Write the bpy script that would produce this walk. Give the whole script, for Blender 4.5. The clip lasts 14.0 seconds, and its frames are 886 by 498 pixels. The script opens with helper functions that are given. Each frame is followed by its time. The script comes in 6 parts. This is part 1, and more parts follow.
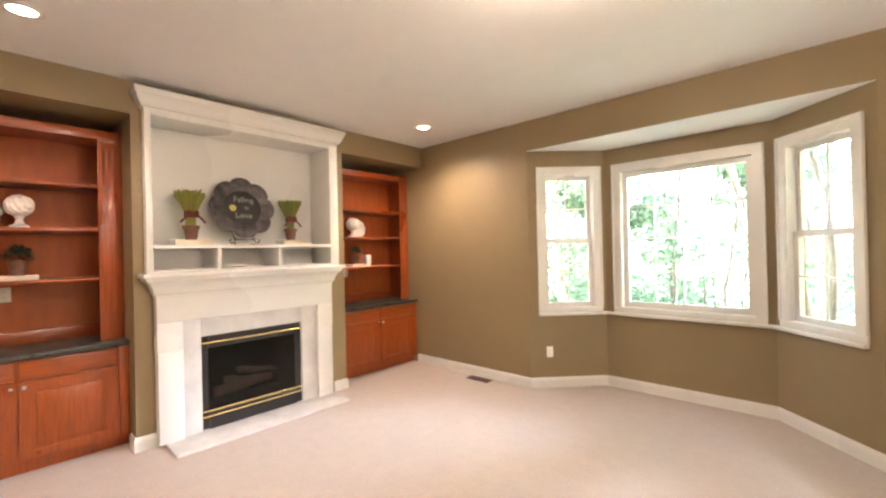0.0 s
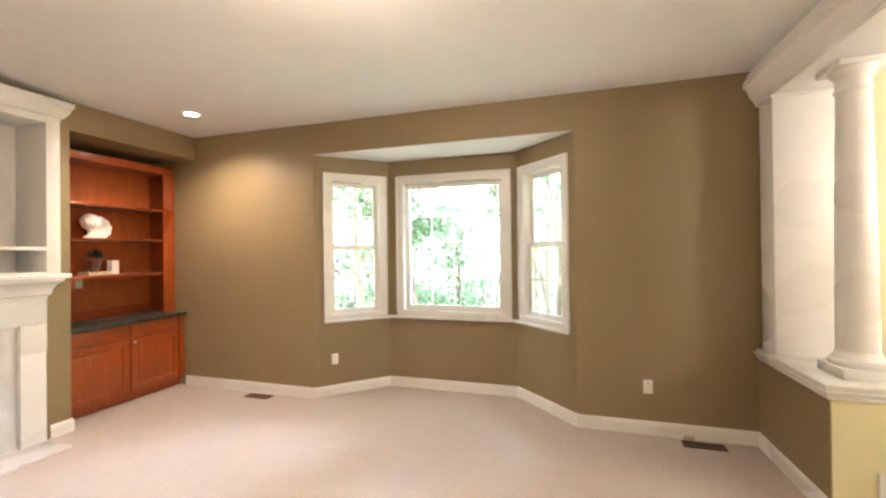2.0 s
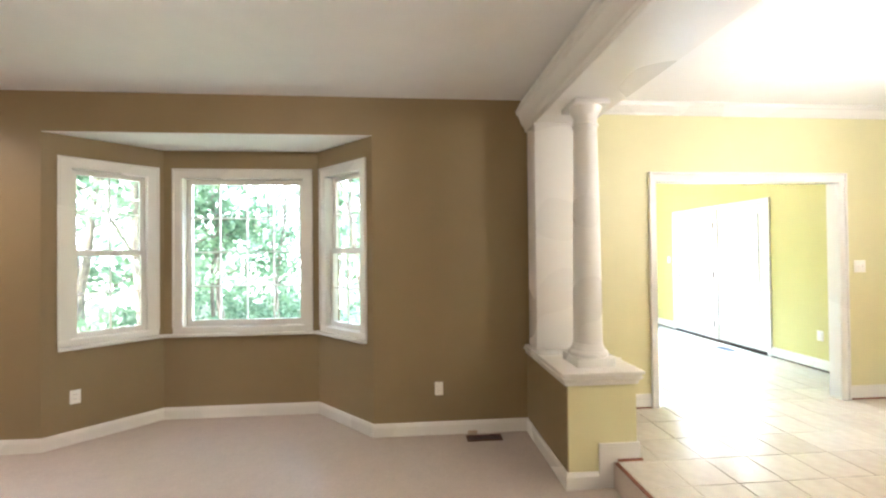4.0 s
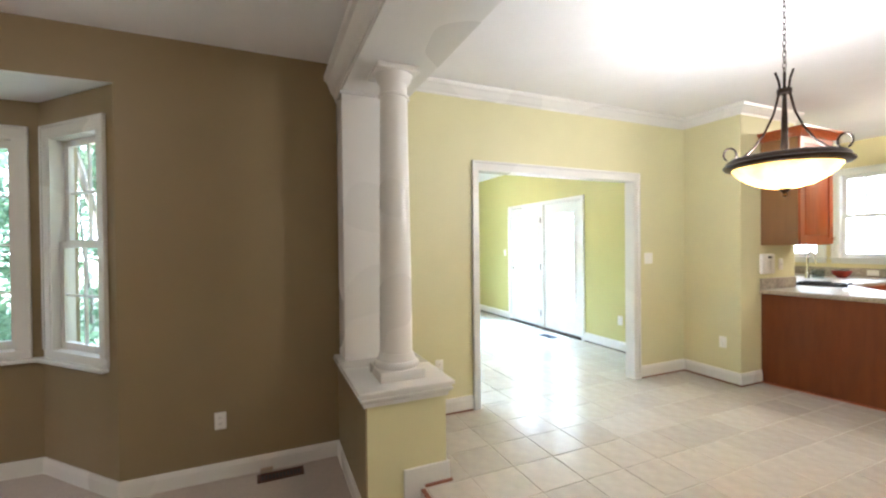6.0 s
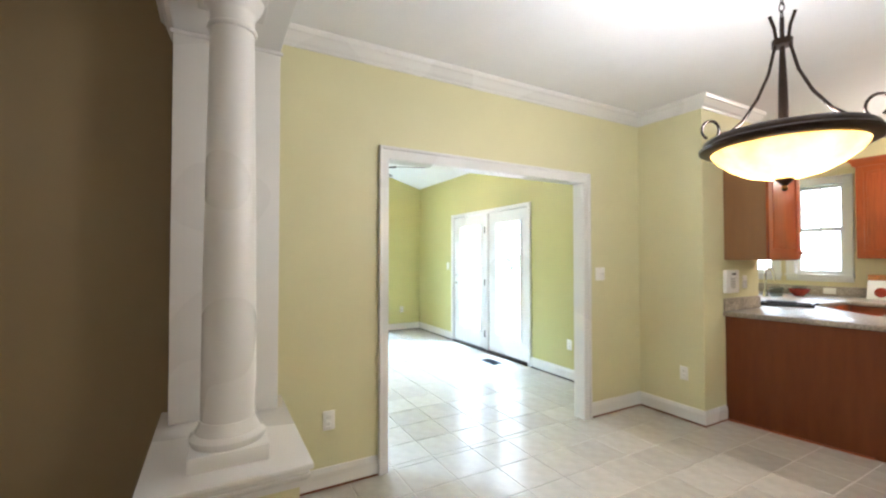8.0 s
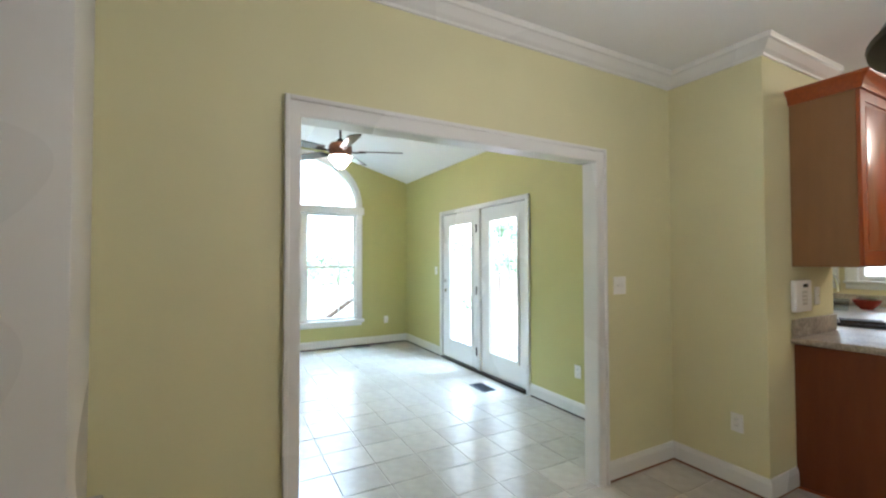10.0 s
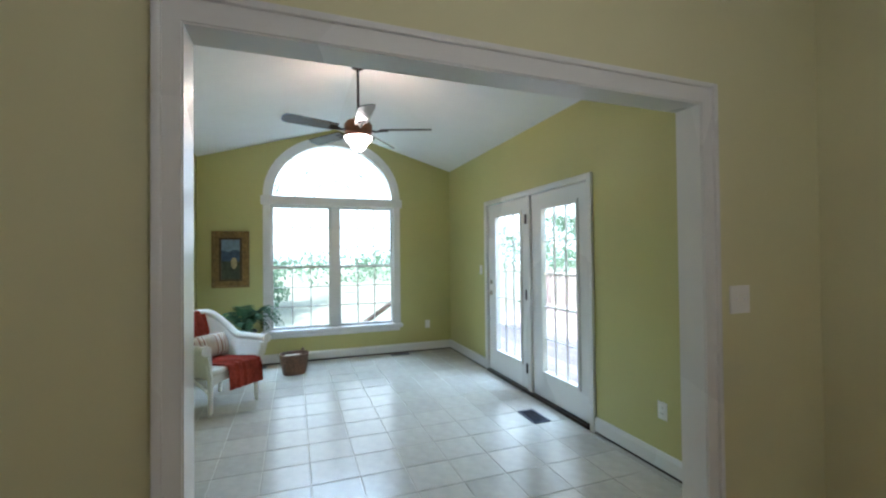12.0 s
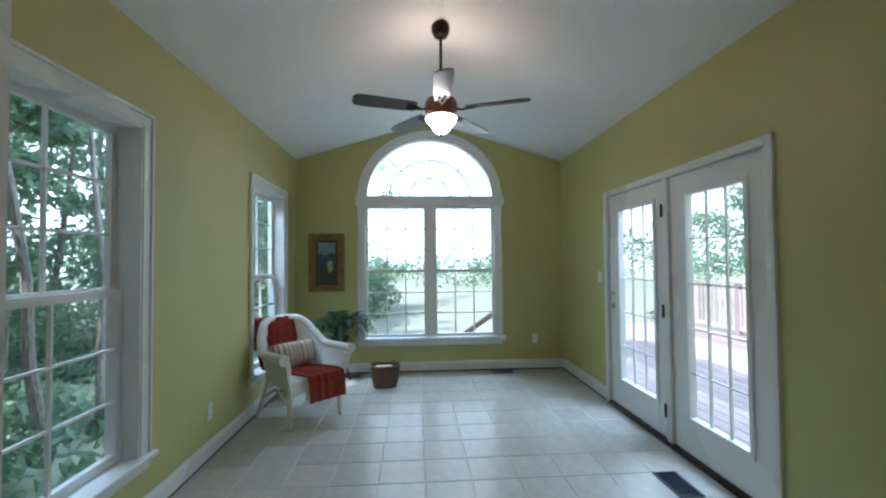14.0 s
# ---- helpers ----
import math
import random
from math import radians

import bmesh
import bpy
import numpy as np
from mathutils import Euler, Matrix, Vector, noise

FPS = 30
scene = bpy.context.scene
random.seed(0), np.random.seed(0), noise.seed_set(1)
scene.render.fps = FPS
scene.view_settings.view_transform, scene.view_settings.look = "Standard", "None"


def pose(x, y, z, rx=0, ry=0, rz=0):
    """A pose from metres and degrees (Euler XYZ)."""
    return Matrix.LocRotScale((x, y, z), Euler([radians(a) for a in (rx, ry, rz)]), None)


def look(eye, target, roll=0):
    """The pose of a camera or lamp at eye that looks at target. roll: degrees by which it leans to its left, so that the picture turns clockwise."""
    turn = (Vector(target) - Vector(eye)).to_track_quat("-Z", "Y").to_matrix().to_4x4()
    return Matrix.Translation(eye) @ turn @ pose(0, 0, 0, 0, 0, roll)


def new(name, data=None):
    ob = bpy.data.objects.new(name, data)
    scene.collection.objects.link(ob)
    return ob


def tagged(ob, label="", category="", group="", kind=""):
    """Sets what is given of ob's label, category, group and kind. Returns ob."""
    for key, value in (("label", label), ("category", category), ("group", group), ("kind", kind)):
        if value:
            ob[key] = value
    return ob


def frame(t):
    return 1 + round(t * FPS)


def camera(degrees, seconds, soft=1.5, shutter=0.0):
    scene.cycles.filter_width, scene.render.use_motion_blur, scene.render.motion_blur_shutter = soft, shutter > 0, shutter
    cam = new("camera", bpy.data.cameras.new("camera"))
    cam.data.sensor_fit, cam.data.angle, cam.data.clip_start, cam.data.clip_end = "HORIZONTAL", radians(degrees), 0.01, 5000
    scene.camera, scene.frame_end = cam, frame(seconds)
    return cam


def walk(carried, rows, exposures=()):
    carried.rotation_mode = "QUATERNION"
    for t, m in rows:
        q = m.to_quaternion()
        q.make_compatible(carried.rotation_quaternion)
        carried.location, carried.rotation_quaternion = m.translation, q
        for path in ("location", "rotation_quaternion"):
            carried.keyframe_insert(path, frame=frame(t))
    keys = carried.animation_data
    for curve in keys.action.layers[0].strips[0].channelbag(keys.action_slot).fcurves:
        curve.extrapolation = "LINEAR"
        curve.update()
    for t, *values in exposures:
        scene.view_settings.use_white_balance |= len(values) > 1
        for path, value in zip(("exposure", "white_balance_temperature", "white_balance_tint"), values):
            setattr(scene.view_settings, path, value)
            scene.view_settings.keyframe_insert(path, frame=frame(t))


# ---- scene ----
cam = camera(94.0, 14.0, soft=2.3)
PATH = [
    (0, (-2.763, -3.914, 1.359), (-4.113, -2.438, 1.366), -1.3),
    (0.5, (-2.745, -3.876, 1.366), (-3.923, -2.259, 1.364), -1.3),
    (1, (-2.681, -3.829, 1.372), (-3.669, -2.09, 1.366), -1.2),
    (1.5, (-2.607, -3.791, 1.384), (-3.392, -1.951, 1.382), -0.9),
    (2, (-2.51, -3.741, 1.376), (-3.101, -1.83, 1.388), -0.7),
    (2.5, (-2.427, -3.699, 1.406), (-2.834, -1.741, 1.419), -0.6),
    (3, (-2.33, -3.658, 1.376), (-2.555, -1.671, 1.413), -0.4),
    (3.5, (-2.247, -3.607, 1.402), (-2.282, -1.608, 1.431), -0.5),
    (6, (-1.61, -3.096, 1.401), (-0.819, -1.259, 1.382), -0.6),
    (6.5, (-1.432, -2.979, 1.395), (-0.579, -1.17, 1.389), -0.9),
    (7, (-1.255, -2.845, 1.387), (-0.354, -1.059, 1.394), -0.7),
    (7.5, (-1.071, -2.682, 1.387), (-0.135, -0.914, 1.405), -0.1),
    (8, (-0.928, -2.519, 1.386), (0.039, -0.769, 1.428), -0.0),
    (10.5, (-0.067, -1.665, 1.425), (0.85, 0.112, 1.473), -0.2),
    (11, (0.071, -1.508, 1.428), (0.917, 0.303, 1.469), -0.1),
    (11.5, (0.205, -1.34, 1.434), (0.977, 0.505, 1.465), -0.4),
    (12, (0.325, -1.185, 1.439), (1.002, 0.697, 1.468), -0.6),
    (12.5, (0.471, -1.02, 1.453), (1.0, 0.909, 1.479), -0.9),
    (13, (0.545, -0.879, 1.455), (0.934, 1.083, 1.491), -0.7),
    (13.5, (0.597, -0.7, 1.443), (0.858, 1.282, 1.487), -0.5),
    (14, (0.67, -0.536, 1.427), (0.803, 1.459, 1.482), -0.5),
]
walk(cam, [(t, look(eye, target, roll)) for t, eye, target, roll in PATH],
     [(0.0, 4.15, 6400, 22), (2.0, 4.1, 6350, 19), (3.5, 3.9, 6000, 16), (5.8, 3.25, 5550, 15), (8.0, 2.95, 5500, 15), (10.5, 1.95, 5450, 13), (11.5, 1.5, 5400, 12), (12.5, 0.98, 5350, 12), (14.0, 0.66, 5250, 12)])

# ---- world, sun, large lights ----
wd = bpy.data.worlds.new("sky")
wd.use_nodes = True
scene.world = wd
sky = wd.node_tree.nodes.new("ShaderNodeTexSky")
sky.sky_type, sky.sun_disc = "NISHITA", False
SUN_EL, SUN_AZ = 45.0, 228.0
sky.dust_density, sky.air_density, sky.ozone_density = 2.0, 1.0, 0.6
sky.sun_elevation, sky.sun_rotation = radians(SUN_EL), radians(SUN_AZ)
wd.node_tree.nodes["Background"].inputs[1].default_value = 0.15
wd.node_tree.links.new(sky.outputs[0], wd.node_tree.nodes["Background"].inputs[0])


def lamp(name, kind, m, power, colour=(1, 1, 1), size=0.1, size_y=None, angle=None):
    d = bpy.data.lights.new(name, kind)
    d.energy, d.color = power, colour
    if kind == "AREA":
        d.shape, d.size, d.size_y = "RECTANGLE", size, size_y or size
    elif kind == "SUN":
        d.angle = radians(size)
    else:
        d.shadow_soft_size = size
    if kind == "SPOT":
        d.spot_size, d.spot_blend = radians(angle), 0.8
    ob = new(name, d)
    ob.matrix_world = m
    return ob


sx, sy = math.sin(radians(SUN_AZ)), math.cos(radians(SUN_AZ))
ce, se = math.cos(radians(SUN_EL)), math.sin(radians(SUN_EL))
lamp("sun", "SUN", look((40 * sx * ce, 40 * sy * ce, 40 * se), (0, 0, 0)), 5.0, (1.0, 0.95, 0.86), 0.5)

SKYLIGHT = (0.78, 0.91, 1.0)
NORTHLIGHT = (0.66, 0.86, 1.0)
lamp("bay_skylight", "AREA", look((-3.8, 2.9, 3.2), (-3.8, -0.6, 1.0)), 3.0, SKYLIGHT, 4.6, 2.0)
lamp("arch_window_skylight", "AREA", look((0.82, 6.6, 4.3), (0.82, 3.2, 0.7)), 225, NORTHLIGHT, 2.2, 1.4)
lamp("side_window_skylight", "AREA", look((-2.2, 3.2, 3.9), (0.6, 4.05, 2.35)), 165, NORTHLIGHT, 1.8, 1.2)
lamp("french_door_skylight", "AREA", look((4.1, 2.5, 4.3), (2.0, 2.5, 0.3)), 210, NORTHLIGHT, 2.2, 1.2)
lamp("kitchen_window_skylight", "AREA", look((7.0, 0.2, 3.0), (4.6, -0.2, 0.8)), 18, SKYLIGHT, 1.6, 1.0)

WARM = (1.0, 0.81, 0.62)
# the last two spots are unseen, added to fill the living room
for lx, ly, watts in ((-6.08, -0.575, 11.5), (-6.05, -3.78, 5.5), (-3.0, -5.4, 8.0), (-5.2, -5.6, 8.0)):
    lamp("recessed_spot", "SPOT", look((lx, ly, 2.74), (lx, ly, 0)), watts, WARM, 0.05, angle=152)
lamp("ceiling_lamp_glow", "POINT", pose(-3.5, -2.35, 2.60), 4.0, (1.0, 0.80, 0.56), 0.10)
lamp("pendant_bulb", "POINT", pose(0.972, -1.775, 1.79), 15.0, (1.0, 0.92, 0.80), 0.2)
# added above the fan motor, where no bulb is, to brighten the ceiling
lamp("fan_ceiling_fill", "POINT", pose(0.872, 2.56, 2.70), 12.0, (1.0, 0.70, 0.48), 0.05)
# fill lamp added in the kitchen, where no fitting is known
lamp("kitchen_fill", "POINT", pose(4.4, -1.9, 2.5), 11, (1.0, 0.84, 0.62), 0.2)
# fill lamp added out of view to brighten column and yellow wall
lamp("dining_rear_fill", "POINT", pose(1.9, -4.5, 2.5), 4.5, (1.0, 0.90, 0.76), 0.15)

# ---- materials ----


def material(name, colour, rough=0.5, metal=0.0, scale=8.0, vary=0.08, bump=0.0, bump_scale=200.0, stretch=(1, 1, 1), second=None, spec=0.5, island=0.0, objvary=0.0, coat=0.0, detail=4.0):
    m = bpy.data.materials.new(name)
    m.use_nodes = True
    nt = m.node_tree
    N, L = nt.nodes, nt.links
    b = N["Principled BSDF"]
    b.inputs["Roughness"].default_value, b.inputs["Metallic"].default_value = rough, metal
    b.inputs["Specular IOR Level"].default_value = spec
    b.inputs["Coat Weight"].default_value = coat
    tc, mp = N.new("ShaderNodeTexCoord"), N.new("ShaderNodeMapping")
    mp.inputs["Scale"].default_value = stretch
    L.new(tc.outputs["Object"], mp.inputs["Vector"])
    n1, n2 = N.new("ShaderNodeTexNoise"), N.new("ShaderNodeTexNoise")
    n1.inputs["Scale"].default_value, n1.inputs["Detail"].default_value = scale, detail
    n2.inputs["Scale"].default_value, n2.inputs["Detail"].default_value = scale * 0.13, 2.0
    L.new(mp.outputs[0], n1.inputs["Vector"])
    L.new(tc.outputs["Object"], n2.inputs["Vector"])
    r = N.new("ShaderNodeValToRGB")
    lo = second or tuple(c * (1 - 2 * vary) for c in colour)
    hi = colour if second else tuple(min(1, c * (1 + vary)) for c in colour)
    r.color_ramp.elements[0].color, r.color_ramp.elements[1].color = (*lo, 1), (*hi, 1)
    r.color_ramp.elements[0].position, r.color_ramp.elements[1].position = 0.3, 0.7
    mixn = N.new("ShaderNodeMath")
    mixn.operation = "MULTIPLY_ADD"
    mixn.inputs[1].default_value, mixn.inputs[2].default_value = 0.65, 0.0
    L.new(n1.outputs[0], mixn.inputs[0])
    ad = N.new("ShaderNodeMath")
    ad.operation = "MULTIPLY_ADD"
    ad.inputs[1].default_value = 0.35
    L.new(n2.outputs[0], ad.inputs[0])
    L.new(mixn.outputs[0], ad.inputs[2])
    fac = ad.outputs[0]
    if objvary or island:
        src = N.new("ShaderNodeObjectInfo" if objvary else "ShaderNodeNewGeometry")
        k = N.new("ShaderNodeMath")
        k.operation = "MULTIPLY_ADD"
        amp = objvary or island
        k.inputs[1].default_value = amp
        L.new(src.outputs["Random" if objvary else "Random Per Island"], k.inputs[0])
        sh = N.new("ShaderNodeMath")
        sh.operation = "SUBTRACT"
        sh.inputs[1].default_value = amp / 2
        L.new(fac, sh.inputs[0])
        L.new(sh.outputs[0], k.inputs[2])
        fac = k.outputs[0]
    L.new(fac, r.inputs[0])
    L.new(r.outputs[0], b.inputs["Base Color"])
    rr = N.new("ShaderNodeMapRange")
    rr.inputs[3].default_value, rr.inputs[4].default_value = max(0.02, rough - 0.08), min(1, rough + 0.08)
    L.new(n2.outputs[0], rr.inputs[0])
    L.new(rr.outputs[0], b.inputs["Roughness"])
    if bump:
        n3, bp = N.new("ShaderNodeTexNoise"), N.new("ShaderNodeBump")
        n3.inputs["Scale"].default_value, n3.inputs["Detail"].default_value = bump_scale, 3.0
        L.new(mp.outputs[0], n3.inputs["Vector"])
        bp.inputs["Strength"].default_value, bp.inputs["Distance"].default_value = bump, 0.004
        L.new(n3.outputs[0], bp.inputs["Height"])
        L.new(bp.outputs[0], b.inputs["Normal"])
    return m


def emitter(name, colour, strength, base=(0.9, 0.85, 0.75)):
    m = bpy.data.materials.new(name)
    m.use_nodes = True
    b = m.node_tree.nodes["Principled BSDF"]
    b.inputs["Base Color"].default_value = (*base, 1)
    b.inputs["Roughness"].default_value = 0.35
    b.inputs["Emission Color"].default_value, b.inputs["Emission Strength"].default_value = (*colour, 1), strength
    return m


def glass(name, tint=(1, 1, 1)):
    m = bpy.data.materials.new(name)
    m.use_nodes = True
    nt = m.node_tree
    N, L = nt.nodes, nt.links
    N.remove(N["Principled BSDF"])
    tr, gl, mx, lw, pw, sc = (N.new("ShaderNode" + k) for k in ("BsdfTransparent", "BsdfGlossy", "MixShader", "LayerWeight", "Math", "Math"))
    tr.inputs[0].default_value = (*tint, 1)
    gl.inputs["Roughness"].default_value = 0.02
    lw.inputs[0].default_value = 0.5
    pw.operation, pw.inputs[1].default_value = "POWER", 5.0
    sc.operation, sc.inputs[1].default_value, sc.inputs[2].default_value = "MULTIPLY_ADD", 0.6, 0.02
    L.new(lw.outputs["Facing"], pw.inputs[0])
    L.new(pw.outputs[0], sc.inputs[0])
    L.new(sc.outputs[0], mx.inputs[0])
    L.new(tr.outputs[0], mx.inputs[1])
    L.new(gl.outputs[0], mx.inputs[2])
    L.new(mx.outputs[0], N["Material Output"].inputs[0])
    return m


def amber(name):
    """Marbled amber glass that lets the light of the bulb through."""
    m = material(name, (0.46, 0.265, 0.058), 0.25, scale=9, second=(0.28, 0.12, 0.014), detail=6)
    N, L = m.node_tree.nodes, m.node_tree.links
    tl, mx = N.new("ShaderNodeBsdfTranslucent"), N.new("ShaderNodeMixShader")
    mx.inputs[0].default_value = 0.85
    b = N["Principled BSDF"]
    L.new(b.inputs["Base Color"].links[0].from_socket, tl.inputs[0])
    L.new(b.outputs[0], mx.inputs[1])
    L.new(tl.outputs[0], mx.inputs[2])
    L.new(mx.outputs[0], N["Material Output"].inputs[0])
    return m


def leafy(name, light, dark):
    """Thin leaves: half the light that meets them passes through."""
    m = material(name, light, 0.5, scale=3, island=0.9, second=dark)
    N, L = m.node_tree.nodes, m.node_tree.links
    tl, mx = N.new("ShaderNodeBsdfTranslucent"), N.new("ShaderNodeMixShader")
    mx.inputs[0].default_value = 0.5
    b = N["Principled BSDF"]
    L.new(b.inputs["Base Color"].links[0].from_socket, tl.inputs[0])
    L.new(b.outputs[0], mx.inputs[1])
    L.new(tl.outputs[0], mx.inputs[2])
    L.new(mx.outputs[0], N["Material Output"].inputs[0])
    return m


BROWN = material("olive_brown_paint", (0.252, 0.190, 0.098), 0.5, scale=3, vary=0.03, bump=0.06, bump_scale=260)
YELLOW = material("pale_yellow_paint", (0.645, 0.61, 0.36), 0.5, scale=3, vary=0.02, bump=0.06, bump_scale=260)
GREEN = material("lime_green_paint", (0.48, 0.455, 0.17), 0.5, scale=3, vary=0.02, bump=0.06, bump_scale=260)
KITCHEN = material("cream_kitchen_paint", (0.66, 0.58, 0.33), 0.55, scale=3, vary=0.02, bump=0.06, bump_scale=260)
CEIL = material("ceiling_white_paint", (0.78, 0.78, 0.775), 0.8, scale=5, vary=0.015, bump=0.1, bump_scale=180)
TRIM = material("white_trim_enamel", (0.71, 0.70, 0.67), 0.28, scale=5, vary=0.012, bump=0.03, bump_scale=90)
CARPET = material("beige_cut_pile_carpet", (0.50, 0.435, 0.385), 0.95, scale=70, vary=0.045, bump=0.5, bump_scale=420, spec=0.1)
TILE = material("pale_ceramic_tile", (0.50, 0.468, 0.405), 0.24, scale=14, vary=0.07, bump=0.05, bump_scale=60, objvary=0.25, detail=6)
TILE_REST = material("pale_ceramic_tile_rest", (0.50, 0.468, 0.405), 0.24, scale=14, vary=0.07, bump=0.05, bump_scale=60, island=0.25, detail=6)
GROUT = material("grey_tan_grout", (0.60, 0.56, 0.48), 0.9, scale=60, vary=0.1, bump=0.3, bump_scale=300)
CHERRY = material("cherry_wood", (0.37, 0.076, 0.011), 0.3, scale=10, bump=0.05, bump_scale=40, stretch=(6, 6, 0.5), second=(0.21, 0.037, 0.006), coat=0.25, detail=6)
CHERRY_H = material("cherry_wood_level_grain", (0.37, 0.076, 0.011), 0.3, scale=10, bump=0.05, bump_scale=40, stretch=(6, 0.5, 6), second=(0.21, 0.037, 0.006), coat=0.25, detail=6)
CHERRY_BACK = material("cherry_veneer_back", (0.47, 0.110, 0.018), 0.55, scale=5, bump=0.03, bump_scale=30, stretch=(3, 3, 0.6), second=(0.31, 0.073, 0.013), detail=5)
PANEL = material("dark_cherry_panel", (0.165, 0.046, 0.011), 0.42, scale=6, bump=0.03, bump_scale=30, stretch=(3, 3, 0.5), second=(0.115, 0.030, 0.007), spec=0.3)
OLIVE = material("olive_brown_laminate_side", (0.24, 0.12, 0.044), 0.45, scale=6, vary=0.06, stretch=(3, 3, 0.5))
COUNTER = material("dark_green_laminate", (0.040, 0.046, 0.042), 0.3, scale=120, vary=0.3)
MARBLE = material("white_veined_marble", (0.70, 0.68, 0.65), 0.22, scale=5, second=(0.50, 0.485, 0.47), detail=9, bump=0.02)
BLACK = material("black_enamelled_steel", (0.012, 0.011, 0.011), 0.35, scale=40, vary=0.2)
BRASS = material("polished_brass", (0.78, 0.60, 0.28), 0.22, 1.0, scale=30, vary=0.05)
LOG = material("ceramic_logs", (0.38, 0.29, 0.22), 0.9, scale=25, vary=0.3, bump=0.6, bump_scale=60)
NICKEL = material("brushed_nickel", (0.62, 0.60, 0.56), 0.28, 1.0, scale=60, vary=0.05)
CHROME = material("chrome", (0.75, 0.75, 0.76), 0.1, 1.0, scale=20, vary=0.03)
PLASTIC = material("white_plastic", (0.82, 0.80, 0.76), 0.35, scale=20, vary=0.01)
BRONZE = material("oiled_bronze", (0.035, 0.022, 0.015), 0.35, 0.8, scale=30, vary=0.25, bump=0.05)
BLADE = material("dark_walnut_blade", (0.060, 0.030, 0.018), 0.3, scale=12, vary=0.25, stretch=(1, 8, 8), coat=0.4)
VENT = material("dark_bronze_grille", (0.11, 0.042, 0.026), 0.5, 0.2, scale=40, vary=0.2)
VENT_GREY = material("blue_grey_grille", (0.06, 0.065, 0.085), 0.45, 0.3, scale=40, vary=0.2)
SHOE = material("unpainted_red_wood_strip", (0.22, 0.075, 0.035), 0.7, scale=30, vary=0.25, stretch=(3, 3, 1))
DARKGAP = material("dark_stained_strip", (0.035, 0.022, 0.015), 0.8, scale=30, vary=0.25)
GRANITE = material("speckled_granite", (0.50, 0.43, 0.34), 0.34, scale=70, second=(0.13, 0.105, 0.085), detail=8, spec=0.35)
WICKER = material("white_painted_wicker", (0.76, 0.74, 0.68), 0.5, scale=60, vary=0.06, bump=0.9, bump_scale=130)
THROW = material("rust_red_knit_throw", (0.27, 0.045, 0.028), 0.95, scale=40, vary=0.22, bump=0.9, bump_scale=110, spec=0.1)
PILLOW = material("beige_pillow_cloth", (0.52, 0.43, 0.33), 0.9, scale=60, vary=0.1, bump=0.5, bump_scale=300, spec=0.1)
PILLOW_R = material("brown_red_stripe_cloth", (0.25, 0.06, 0.04), 0.9, scale=60, vary=0.15, bump=0.5, bump_scale=300, spec=0.1)
PILLOW_W = material("cream_stripe_cloth", (0.70, 0.64, 0.54), 0.9, scale=60, vary=0.08, bump=0.5, bump_scale=300, spec=0.1)
BASKET = material("brown_woven_basket", (0.15, 0.075, 0.036), 0.7, scale=50, vary=0.3, bump=0.9, bump_scale=90)
TERRA = material("aged_terracotta", (0.18, 0.085, 0.055), 0.85, scale=25, vary=0.2, bump=0.2)
RIBBON = material("dark_red_ribbon", (0.13, 0.018, 0.014), 0.5, scale=30, vary=0.2)
STALK = material("dry_green_stalks", (0.30, 0.30, 0.075), 0.8, scale=30, island=0.6, second=(0.16, 0.19, 0.04))
CREAMBOOK = material("cream_book_cover", (0.70, 0.62, 0.50), 0.6, scale=30, vary=0.05)
PLATTER = material("pewter_black_platter", (0.10, 0.088, 0.09), 0.38, 0.4, scale=14, vary=0.5, bump=0.6, bump_scale=45)
SLATE = material("chalkboard_face", (0.030, 0.028, 0.028), 0.8, scale=12, vary=0.3)
CHALK = material("chalk_lettering", (0.33, 0.31, 0.28), 0.9, scale=80, vary=0.15)
CHALKY = material("yellow_chalk", (0.62, 0.50, 0.18), 0.9, scale=80, vary=0.15)
CERAMIC = material("white_glazed_ceramic", (0.80, 0.77, 0.72), 0.2, scale=20, vary=0.02)
STONE = material("white_cast_stone", (0.74, 0.70, 0.64), 0.75, scale=40, vary=0.08, bump=0.6, bump_scale=50)
LEAF = leafy("green_tree_leaves", (0.25, 0.37, 0.235), (0.15, 0.24, 0.15))
FERN = material("fern_leaves", (0.032, 0.09, 0.026), 0.75, scale=6, island=0.8, second=(0.016, 0.052, 0.013))
DARKLEAF = material("dark_green_succulent", (0.025, 0.06, 0.025), 0.5, scale=20, island=0.6, second=(0.012, 0.03, 0.014))
BARK = material("grey_brown_bark", (0.28, 0.24, 0.20), 0.9, scale=12, vary=0.35, bump=0.9, bump_scale=25, stretch=(4, 4, 0.7))
LAWN = material("leaf_littered_lawn", (0.38, 0.40, 0.31), 0.95, scale=6, bump=0.8, bump_scale=30, second=(0.26, 0.29, 0.20), detail=9)
DECK = material("red_cedar_deck", (0.50, 0.38, 0.36), 0.6, scale=10, vary=0.2, stretch=(8, 0.5, 8), objvary=0.4, bump=0.2)
RAILWOOD = material("weathered_rail_wood", (0.16, 0.10, 0.075), 0.75, scale=12, vary=0.25, stretch=(5, 5, 0.6))
GILT = material("antique_gilt_frame", (0.26, 0.16, 0.05), 0.42, 0.4, scale=30, vary=0.3, bump=0.4, bump_scale=60)
GILTDARK = material("dark_gilt_frame", (0.085, 0.055, 0.022), 0.45, 0.4, scale=30, vary=0.3, bump=0.4, bump_scale=60)
P_SKY = material("painted_sky_blue", (0.20, 0.28, 0.33), 0.6, scale=18, vary=0.25)
